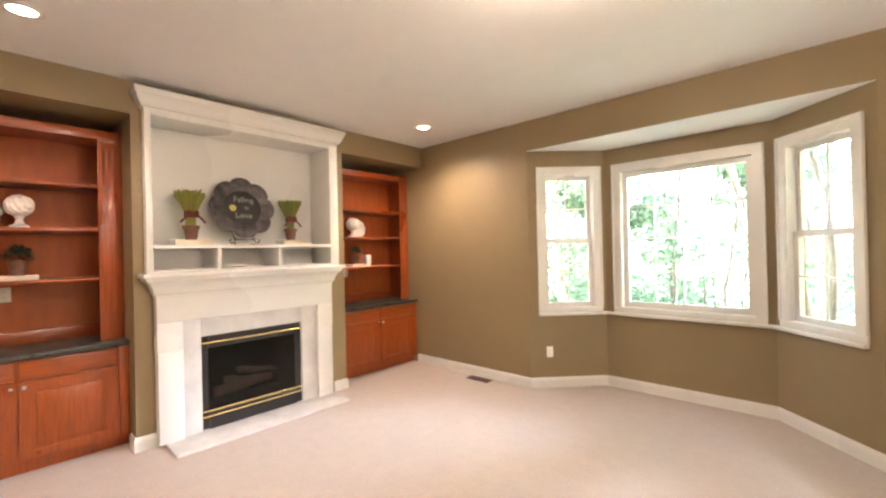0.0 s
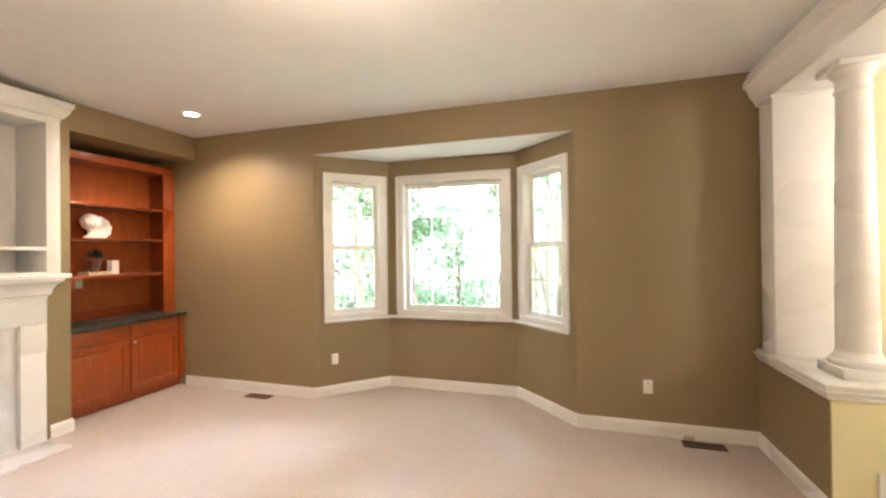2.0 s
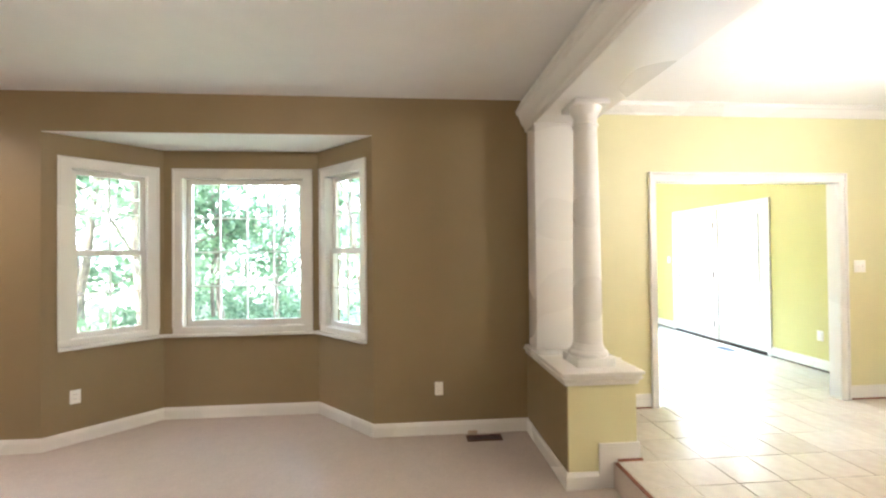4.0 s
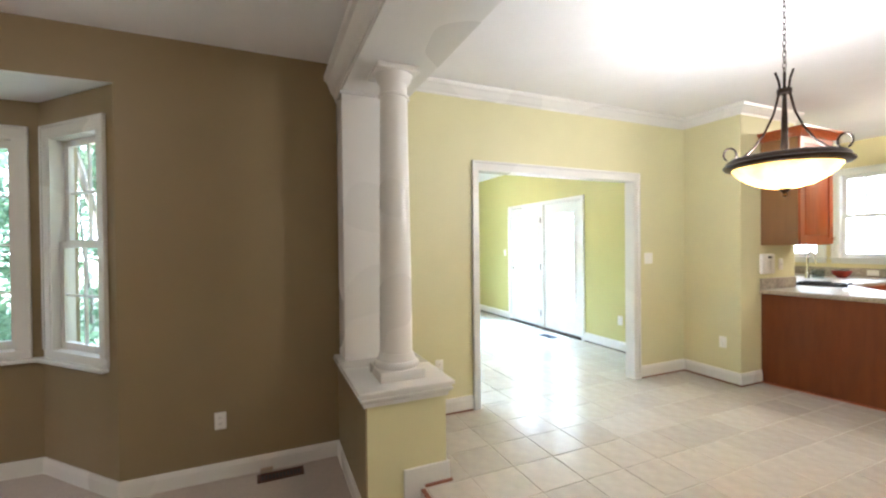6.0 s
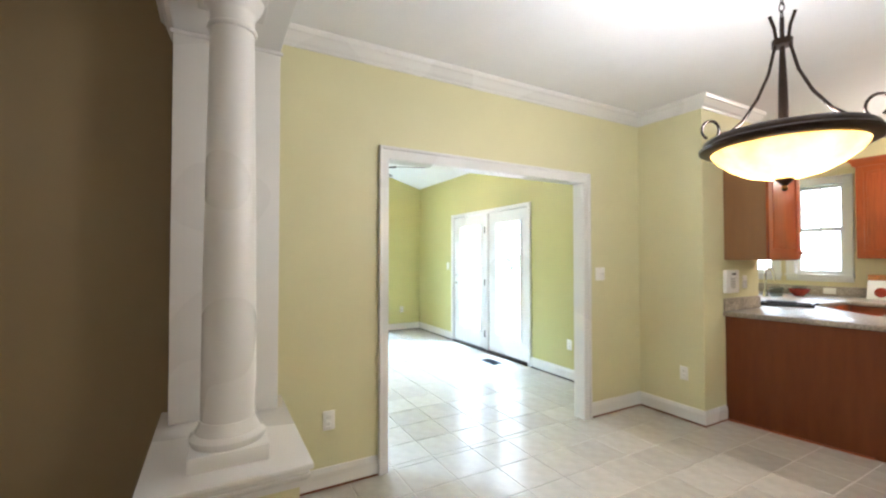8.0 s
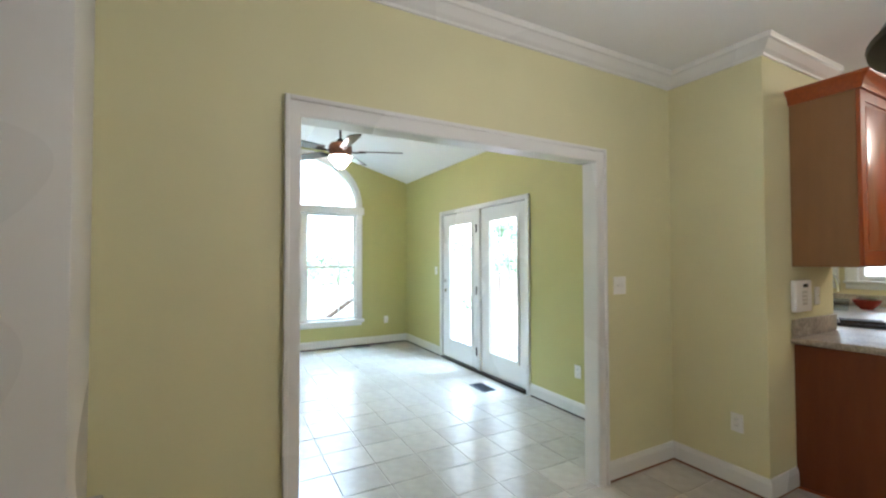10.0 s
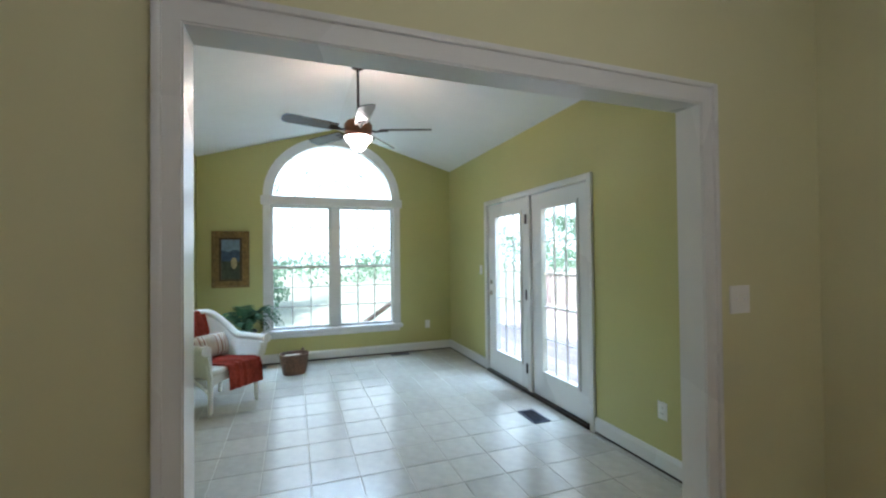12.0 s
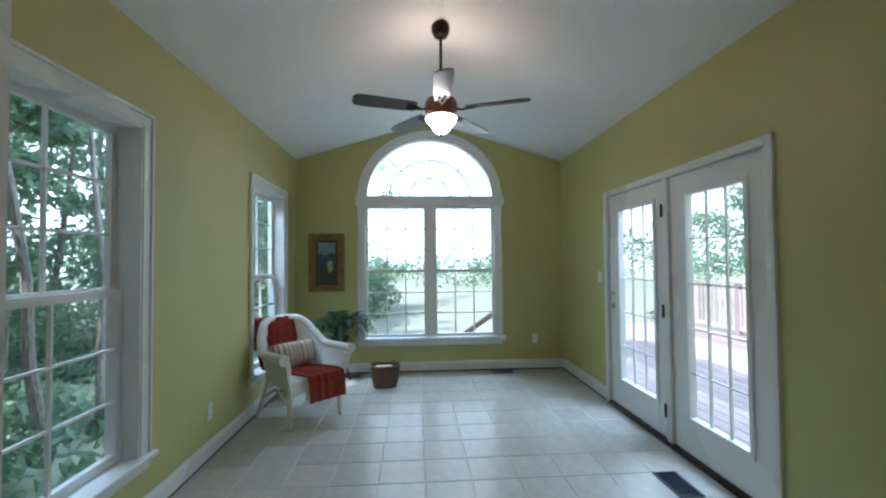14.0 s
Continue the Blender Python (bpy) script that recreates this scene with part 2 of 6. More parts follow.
P_HILL = material("painted_hill_blue", (0.055, 0.095, 0.15), 0.6, scale=18, vary=0.3)
P_FIELD = material("painted_dark_field", (0.05, 0.06, 0.03), 0.6, scale=18, vary=0.4)
P_STRAW = material("painted_straw", (0.42, 0.34, 0.16), 0.6, scale=25, vary=0.3)
SIDING = material("white_lap_siding", (0.62, 0.62, 0.60), 0.6, scale=8, vary=0.05)
REDBOWL = material("red_glazed_bowl", (0.30, 0.03, 0.015), 0.15, scale=20, vary=0.2)
ORANGE = material("orange_cover", (0.55, 0.20, 0.05), 0.4, scale=20, vary=0.2)
LCD = material("dark_display", (0.03, 0.035, 0.03), 0.2, scale=20, vary=0.1)
BULB = emitter("recessed_bulb", (1.0, 0.83, 0.62), 3.0)
BOWLGLASS = amber("lit_amber_glass_bowl")
FANGLASS = emitter("lit_frosted_glass", (1.0, 0.80, 0.64), 11.0)
COPPER = material("copper_bronze_housing", (0.30, 0.14, 0.09), 0.3, 0.85, scale=30, vary=0.2)
HAZE = emitter("bright_hazy_sky", (0.90, 1.0, 0.98), 1.6, (0.0, 0.0, 0.0))
HAZE.node_tree.nodes["Principled BSDF"].inputs["Specular IOR Level"].default_value = 0.0
PANE = glass("window_glass")
GLASSWARE = glass("clear_glassware", (0.86, 0.90, 0.92))
FIREGLASS = glass("smoked_fire_glass", (0.49, 0.47, 0.46))

# ---- building helpers ----


def empty(name, at=(0, 0, 0), rz=0.0, **tags):
    ob = new(name)
    ob.matrix_world = pose(*at, 0, 0, rz)
    ob.empty_display_size = 0.1
    return tagged(ob, **tags)


def smooth(me, angle=35):
    me.polygons.foreach_set("use_smooth", [True] * len(me.polygons))
    me.set_sharp_from_angle(angle=radians(angle))


def part(name, bm, mat, parent=None, label="", shift=None, soft=True):
    """Links a bmesh as one mesh object; shift: the thing's base, where the bmesh is in world coordinates."""
    if shift:
        bmesh.ops.translate(bm, verts=bm.verts, vec=[-c for c in shift])
    bmesh.ops.recalc_face_normals(bm, faces=bm.faces)
    me = bpy.data.meshes.new(name)
    bm.to_mesh(me)
    bm.free()
    me.materials.append(mat)
    if soft:
        smooth(me)
    ob = new(name, me)
    if parent:
        ob.parent = parent
    return tagged(ob, label=label)


def struct(name, bm, mat, label, category, soft=False):
    return tagged(part(name, bm, mat, None, label, soft=soft), category=category, kind="structure")


def box(x0, x1, y0, y1, z0, z1, bevel=0.0, bm=None):
    one = bmesh.new()
    bmesh.ops.create_cube(one, size=1.0)
    for v in one.verts:
        v.co = ((x0 + x1) / 2 + v.co.x * (x1 - x0), (y0 + y1) / 2 + v.co.y * (y1 - y0), (z0 + z1) / 2 + v.co.z * (z1 - z0))
    if bevel:
        bmesh.ops.bevel(one, geom=one.edges[:], offset=bevel, segments=2, affect="EDGES", profile=0.5)
    return join(bm, one)


def join(bm, one):
    if bm is None:
        return one
    me = bpy.data.meshes.new("tmp")
    one.to_mesh(me)
    one.free()
    bm.from_mesh(me)
    bpy.data.meshes.remove(me)
    return bm


def lathe(profile, at=(0, 0, 0), segs=32, bm=None, cap=True):
    """profile: (radius, z) from below to above."""
    one = bmesh.new()
    rings = []
    for r, z in profile:
        if r < 1e-5:
            rings.append([one.verts.new((at[0], at[1], at[2] + z))])
        else:
            rings.append([one.verts.new((at[0] + r * math.cos(2 * math.pi * k / segs), at[1] + r * math.sin(2 * math.pi * k / segs), at[2] + z)) for k in range(segs)])
    for a, b in zip(rings, rings[1:]):
        for k in range(segs):
            q = [a[k % len(a)], a[(k + 1) % len(a)], b[(k + 1) % len(b)], b[k % len(b)]]
            q = list(dict.fromkeys(q))
            if len(q) > 2:
                one.faces.new(q)
    for ring, flip in ((rings[0], True), (rings[-1], False)):
        if len(ring) > 2 and cap:
            one.faces.new(ring[::-1] if flip else ring)
    return join(bm, one)


def tube(points, radius, segs=8, bm=None, taper=None):
    one = bmesh.new()
    pts = [Vector(p) for p in points]
    rings, up = [], None
    for i, p in enumerate(pts):
        d = (pts[min(i + 1, len(pts) - 1)] - pts[max(i - 1, 0)]).normalized()
        if up is None:
            up = Vector((0, 0, 1)) if abs(d.z) < 0.9 else Vector((1, 0, 0))
        side = d.cross(up).normalized()
        up = side.cross(d).normalized()
        r = radius if taper is None else radius + (taper - radius) * i / (len(pts) - 1)
        rings.append([one.verts.new(p + (side * math.cos(2 * math.pi * k / segs) + up * math.sin(2 * math.pi * k / segs)) * r) for k in range(segs)])
    for a, b in zip(rings, rings[1:]):
        for k in range(segs):
            one.faces.new((a[k], a[(k + 1) % segs], b[(k + 1) % segs], b[k]))
    one.faces.new(rings[0][::-1])
    one.faces.new(rings[-1])
    return join(bm, one)


def sweep(profile, path, bm=None, closed=False):
    """profile: (out, z) points, closed; path: (x, y) points; out is to the left of the path's direction, corners mitred."""
    one = bmesh.new()
    pts = [Vector(p) for p in path]
    n = len(pts)
    rings = []
    for i, p in enumerate(pts):
        a = pts[i] - pts[i - 1] if (i > 0 or closed) else pts[1] - pts[0]
        b = pts[(i + 1) % n] - pts[i] if (i < n - 1 or closed) else a
        na, nb = Vector((-a.y, a.x)).normalized(), Vector((-b.y, b.x)).normalized()
        m = (na + nb) / max(0.2, 1 + na.dot(nb))
        rings.append([one.verts.new((p.x + m.x * o, p.y + m.y * o, z)) for o, z in profile])
    k = len(profile)
    for i in range(n if closed else n - 1):
        a, b = rings[i], rings[(i + 1) % n]
        for j in range(k):
            one.faces.new((a[j], a[(j + 1) % k], b[(j + 1) % k], b[j]))
    if not closed:
        one.faces.new(rings[0][::-1])
        one.faces.new(rings[-1])
    return join(bm, one)


def slab(outer, holes, depth, bm=None):
    """A plate in local x and z with holes, from y = 0 to y = depth."""
    one = bmesh.new()
    if holes and len(outer) == 4 and all(len(h) == 4 for h in holes):
        us = sorted({u for loop in (outer, *holes) for u, _ in loop})
        ws = sorted({w for loop in (outer, *holes) for _, w in loop})
        grid = {(u, w): one.verts.new((u, 0, w)) for u in us for w in ws}
        for u0, u1 in zip(us, us[1:]):
            for w0, w1 in zip(ws, ws[1:]):
                um, wm = (u0 + u1) / 2, (w0 + w1) / 2
                if not any(h[0][0] < um < h[2][0] and h[0][1] < wm < h[2][1] for h in holes):
                    one.faces.new([grid[u0, w0], grid[u1, w0], grid[u1, w1], grid[u0, w1]])
        bmesh.ops.delete(one, geom=[v for v in one.verts if not v.link_faces], context="VERTS")
    elif not holes:
        one.faces.new([one.verts.new((u, 0, w)) for u, w in outer])
    else:
        edges = []
        for loop in (outer, *holes):
            vs = [one.verts.new((u, 0, w)) for u, w in loop]
            edges += [one.edges.new((vs[i], vs[(i + 1) % len(vs)])) for i in range(len(vs))]
        bmesh.ops.triangle_fill(one, use_beauty=True, use_dissolve=False, edges=edges)
    ext = bmesh.ops.extrude_face_region(one, geom=one.faces[:])
    bmesh.ops.translate(one, verts=[g for g in ext["geom"] if isinstance(g, bmesh.types.BMVert)], vec=(0, depth, 0))
    return join(bm, one)


def rect(u0, u1, w0, w1):
    return [(u0, w0), (u1, w0), (u1, w1), (u0, w1)]


def wall(name, outer, holes, depth, mat, at, rz, label):
    ob = struct(name, slab(outer, holes, depth), mat, label, "wall")
    ob.matrix_world = pose(*at, 0, 0, rz)
    return ob

# ---- large structure ----
LF, CZ = -0.18, 2.765            # carpet level, ceiling level
FW, NW, YW = -6.78, 0.09, 0.02   # fireplace wall, bay wall, yellow wall
HX0, HX1, HY = -1.112, -0.632, -0.84       # half wall
SW, SE, SN, SS = -0.84, 2.60, 4.82, 0.115   # sunroom walls

struct("floor_living", box(-7.6, -0.80, -6.6, 0.85, LF - 0.15, LF), CARPET, "pale beige cut-pile carpet, wall to wall", "carpet")
fb = box(-0.78, 6.9, -6.2, 0.08, -0.2, -0.0035)
box(SW - 0.1, SE + 0.13, 0.08, SN + 0.1, -0.2, -0.0035, 0, fb)
box(SE + 0.13, 6.9, 0.08, 0.95, -0.2, -0.0035, 0, fb)
floor_tiled = struct("floor_tiled", fb, GROUT, "grey-tan grout bed under pale ceramic tiles", "floor")
struct("stair_step_nosing", box(-0.807, -0.779, -5.0, -0.872, -0.007, 0.0, 0.002), SHOE, "thin dark edging strip on the single step", "step")
struct("stair_step_riser", box(-0.804, -0.781, -5.0, -0.86, LF, -0.007), CARPET, "beige carpeted riser of the single step", "step")

# living room
struct("roof_bay", box(-5.5, -2.2, NW + 0.12, 1.2, 2.437, 2.5), SIDING, "roof deck over the bay", "roof")
wall("wall_north_living", [(-7.6, -0.3), (-5.145, -0.3), (-5.145, 2.435), (-2.47, 2.435), (-2.47, -0.3), (-0.9, -0.3), (-0.9, 2.9), (-7.6, 2.9)],
     [], 0.12, BROWN, (0, NW, 0), 0, "olive brown painted wall with bay opening")
BAY_L, BAY_M, BAY_N, BAY_R = (-5.145, NW), (-4.535, 0.70), (-3.06, 0.70), (-2.47, NW)
A1 = math.degrees(math.atan2(BAY_M[1] - BAY_L[1], BAY_M[0] - BAY_L[0]))
A3 = math.degrees(math.atan2(BAY_R[1] - BAY_N[1], BAY_R[0] - BAY_N[0]))
L1 = math.hypot(BAY_M[0] - BAY_L[0], BAY_M[1] - BAY_L[1])
L3 = math.hypot(BAY_R[0] - BAY_N[0], BAY_R[1] - BAY_N[1])
WB, WT, CW = 0.70, 2.25, 0.075
wall("wall_bay_west", rect(0, L1, -0.3, 2.435), [rect(0.10 + CW, 0.82 - CW, WB, WT - CW)], 0.16, BROWN, (*BAY_L, 0), A1, "olive brown angled bay wall")
wall("wall_bay_north", rect(0, 1.475, -0.3, 2.435), [rect(0.09 + CW, 1.417 - CW, WB, WT - CW)], 0.16, BROWN, (*BAY_M, 0), 0, "olive brown back wall of the bay")
wall("wall_bay_east", rect(0, L3, -0.3, 2.435), [rect(0.05 + CW, L3 - 0.08 - CW, WB, WT - CW)], 0.16, BROWN, (*BAY_N, 0), A3, "olive brown angled bay wall")
soff = bmesh.new()
vs = [soff.verts.new((x, y, 2.431)) for x, y in ((BAY_L[0], NW + 0.001), (BAY_R[0], NW + 0.001), (BAY_N[0] + 0.1, BAY_N[1] + 0.2), (BAY_M[0] - 0.1, BAY_M[1] + 0.2))]
ff = soff.faces.new(vs)
ext = bmesh.ops.extrude_face_region(soff, geom=[ff])
bmesh.ops.translate(soff, verts=[g for g in ext["geom"] if isinstance(g, bmesh.types.BMVert)], vec=(0, 0, 0.0035))
struct("ceiling_bay", soff, CEIL, "white painted soffit of the bay", "ceiling")

NR0, NL1, NL0, NZ = -1.2, -3.16, -4.45, 2.502
wall("wall_west_living", [(-6.6, -0.3), (NL0, -0.3), (NL0, NZ), (NL1, NZ), (NL1, -0.3), (NR0, -0.3), (NR0, NZ), (NW, NZ), (NW, 2.9), (-6.6, 2.9)],
     [rect(-3.05, -1.40, 1.24, 2.51), rect(-2.70, -1.765, -0.1, 0.66)], 0.10, BROWN, (FW, 0, 0), 90, "olive brown fireplace wall with two bookcase niches")
wall("wall_west_niche_back", rect(-6.6, 0.3, -0.3, 2.9), [], 0.1, BROWN, (-7.5, 0, 0), 90, "olive brown wall behind the bookcases")
for k, (y0, y1) in enumerate(((NR0 - 0.08, NR0), (NL1, NL1 + 0.08), (NL0 - 0.08, NL0))):
    struct(f"wall_niche_side_{k + 1}", box(-7.5, FW - 0.1, y0, y1, -0.3, 2.8), BROWN, "olive brown side of a bookcase niche", "wall")
for k, (y0, y1) in enumerate(((NR0, NW), (NL0, NL1))):
    struct(f"ceiling_niche_{k + 1}", box(-7.5, FW - 0.1, y0, y1, NZ, NZ + 0.1), BROWN, "olive brown soffit over a bookcase", "ceiling")
wall("wall_south_living", rect(0.78, 7.6, -0.3, 2.9), [], 0.12, BROWN, (0, -6.5, 0), 180, "olive brown rear wall")
struct("ceiling_living", box(-7.6, HX0 - 0.002, -6.6, NW, CZ, CZ + 0.1), CEIL, "off-white painted ceiling", "ceiling")

# half wall, beam
struct("wall_half", box(HX0 + 0.006, HX1, HY, YW, -0.3, 0.54), YELLOW, "low half wall painted pale yellow towards the dining room", "wall")
struct("wall_half_face", box(HX0 - 0.002, HX0 + 0.006, HY + 0.001, NW, -0.3, 0.54), BROWN, "olive brown living-room face of the half wall", "wall")
struct("wall_divider_south", box(HX0, HX1, -6.5, -5.0, -0.3, 2.474), YELLOW, "pale yellow dividing wall", "wall")
struct("beam", box(HX0, HX1, -6.5, NW - 0.002, 2.475, 2.80, 0.004), TRIM, "white boxed beam between living and dining room", "beam")
bcr = [(0, 2.505), (0.008, 2.505), (0.014, 2.525), (0.032, 2.545), (0.060, 2.618), (0.080, 2.634), (0.082, 2.668), (0.03, 2.765), (0, 2.765)]
struct("trim_beam_living", sweep(bcr, [(HX0 + 0.002, NW), (HX0 + 0.002, -5.0)][::-1]), TRIM, "white crown moulding along the beam", "moulding")

# dining room and kitchen
wall("wall_north_dining", [(-0.9, -0.3), (0.052, -0.3), (0.052, 2.04), (1.863, 2.04), (1.863, -0.3), (2.7, -0.3), (2.7, 2.9), (-0.9, 2.9)],
     [], 0.085, YELLOW, (0, YW, 0), 0, "pale yellow wall with a wide cased opening")
wall("wall_south_sunroom", [(SW - 0.1, -0.3), (0.052, -0.3), (0.052, 2.04), (1.863, 2.04), (1.863, -0.3), (SE + 0.1, -0.3), (SE + 0.1, 2.73), (0.88, 3.3), (SW - 0.1, 2.73)],
     [], 0.010, GREEN, (0, YW + 0.086, 0), 0, "lime green wall with a wide cased opening")
struct("wall_nook", box(2.605, 3.50, -0.57, 0.62, -0.3, 2.85), YELLOW, "pale yellow wall block between dining room and kitchen", "wall")
wall("wall_east_kitchen", rect(-0.95, 6.3, -0.3, 2.9), [rect(0.045, 0.545, 1.18, 2.295), rect(-0.705, -0.165, 1.18, 2.295)], 0.12, KITCHEN, (5.60, 0, 0), -90, "cream kitchen wall with two windows over the counter")
wall("wall_north_kitchen", rect(3.4, 5.72, -0.3, 2.9), [], 0.1, KITCHEN, (0, 0.95, 0), 0, "cream kitchen wall")
wall("wall_south_dining", rect(-5.72, 0.9, -0.3, 2.9), [], 0.12, YELLOW, (0, -5.6, 0), 180, "pale yellow rear wall")
struct("ceiling_dining", box(HX1 + 0.002, 5.72, -6.6, 0.95, 2.725, CZ + 0.1), CEIL, "white painted dining and kitchen ceiling", "ceiling")
crown = [(0, 2.63), (0.012, 2.63), (0.016, 2.643), (0.036, 2.656), (0.066, 2.692), (0.080, 2.696), (0.086, 2.712), (0.086, 2.726), (0, 2.726)]
struct("trim_crown_dining", sweep(crown, [(3.50, -0.57), (2.605, -0.57), (2.605, YW), (HX1, YW)]), TRIM, "white crown moulding round the dining room", "moulding")

# sunroom
RIDGE, EAVE, RX = 3.235, 2.73, 0.88
wall("wall_west_sunroom", rect(SS, SN + 0.1, -0.3, EAVE + 0.02), [rect(0.88 + CW, 1.915 - CW, 0.37, 2.26 - CW), rect(3.335 + CW, 4.385 - CW, 0.37, 2.245 - CW)], 0.175, GREEN, (SW, 0, 0), 90, "lime green sunroom wall with two windows")
wall("wall_east_sunroom", [(-SN - 0.1, -0.3), (-3.518, -0.3), (-3.518, 2.06), (-1.575, 2.06), (-1.575, -0.3), (-SS, -0.3), (-SS, EAVE + 0.02), (-SN - 0.1, EAVE + 0.02)],
     [], 0.14, GREEN, (SE, 0, 0), -90, "lime green sunroom wall round the French doors")
AX, AZ, AA, AB = 0.865, 2.262, 0.86, 0.785
arch = [(AX + AA * math.cos(math.pi * k / 32), AZ + AB * math.sin(math.pi * k / 32)) for k in range(33)]
wall("wall_north_sunroom", [(SW - 0.1, -0.3), (SE + 0.1, -0.3), (SE + 0.1, EAVE - 0.03), (RX, RIDGE + 0.03), (SW - 0.1, EAVE - 0.03)], [[(AX - AA, 0.44), (AX + AA, 0.44)] + arch],
     0.14, GREEN, (0, SN, 0), 0, "lime green gable wall with an arched window")
for side, (xa, xb) in (("west", (SW - 0.3, RX)), ("east", (SE + 0.3, RX))):
    cb = bmesh.new()
    k = (RIDGE - EAVE) / (RX - SW)
    za = RIDGE - k * abs(RX - xa)
    q = [cb.verts.new(p) for p in ((xa, SS - 0.02, za), (xb, SS - 0.02, RIDGE), (xb, SN + 0.3, RIDGE), (xa, SN + 0.3, za))]
    f = cb.faces.new(q)
    ext = bmesh.ops.extrude_face_region(cb, geom=[f])
    bmesh.ops.translate(cb, verts=[g for g in ext["geom"] if isinstance(g, bmesh.types.BMVert)], vec=(0, 0, 0.12))
    struct(f"ceiling_sunroom_{side}", cb, CEIL, "white vaulted sunroom ceiling slope", "ceiling")

# baseboards
bb = [(0, 0.0), (0.016, 0.0), (0.016, 0.082), (0.011, 0.098), (0.007, 0.110), (0, 0.112)]


def baseboard(name, path, z, lift=0.0, strip=None):
    prof = [(o, z + lift + h) for o, h in bb]
    struct(name, sweep(prof, path), TRIM, "white moulded baseboard", "baseboard")
    if strip:
        struct(name + "_strip", sweep([(0, z), (0.012, z), (0.012, z + lift), (0, z + lift)], path), strip, "bare wooden strip under the baseboard", "baseboard")


baseboard("baseboard_living", [(HX1 - 0.255, HY), (HX0 - 0.002, HY), (HX0 - 0.002, NW), BAY_R, BAY_N, BAY_M, BAY_L, (-6.93, NW)], LF)
baseboard("baseboard_fire_east", [(FW, -1.36), (FW, NR0), (-6.93, NR0)][::-1], LF)
baseboard("baseboard_fire_west", [(-6.93, NL1), (FW, NL1), (FW, -3.02)][::-1], LF)
struct("baseboard_step", box(-0.9, HX1 + 0.016, HY - 0.016, HY, LF + 0.001, 0.118, 0.003), TRIM, "white baseboard rising over the step", "baseboard")
struct("baseboard_step_strip", box(-0.775, HX1 + 0.028, HY - 0.03, HY - 0.016, 0.0, 0.014), SHOE, "red-brown wooden strip at the step", "baseboard")
baseboard("baseboard_dining_west", [(-0.005, YW), (HX1, YW), (HX1, HY)], 0, 0.016, SHOE)
baseboard("baseboard_dining_east", [(2.92, -0.57), (2.605, -0.57), (2.605, YW), (1.93, YW)], 0, 0.016, SHOE)
baseboard("baseboard_sunroom_east", [(SE, SS), (SE, 1.545)], 0, 0.018, DARKGAP)
baseboard("baseboard_sunroom_north", [(SE, 3.553), (SE, SN), (SW, SN), (SW, SS)], 0, 0.018, DARKGAP)

# ---- windows, doors ----


def bars(name, parent, mat, cells, y0, y1, w, label=""):
    """Muntins: cells is (u0, u1, w0, w1, columns, rows); each bar is a part."""
    u0, u1, w0, w1, cols, rows = cells
    for i in range(1, cols):
        u = u0 + (u1 - u0) * i / cols
        part(name, box(u - w / 2, u + w / 2, y0, y1, w0, w1), mat, parent, label, soft=False)
    for j in range(1, rows):
        z = w0 + (w1 - w0) * j / rows
        part(name, box(u0, u1, y0 + 0.001, y1 - 0.001, z - w / 2, z + w / 2), mat, parent, label, soft=False)


def pane(parent, u0, u1, w0, w1, y):
    ob = part("pane", box(u0, u1, y, y + 0.004, w0, w1), PANE, parent, "clear glass pane", soft=False)
    ob.visible_shadow = False
    return ob


def sash(name, win, u0, u1, w0, w1, y, rail, cols, rows, muntin=0.014):
    s = part(name, slab(rect(u0, u1, w0, w1), [rect(u0 + rail, u1 - rail, w0 + rail * 1.15, w1 - rail)], 0.034), TRIM, win)
    s.location.y = y
    cells = (u0 + rail, u1 - rail, w0 + rail * 1.15, w1 - rail, cols, rows)
    bars("muntin", s, TRIM, cells, 0.006, 0.024, muntin)
    pane(s, *cells[:4], 0.016)
    return s


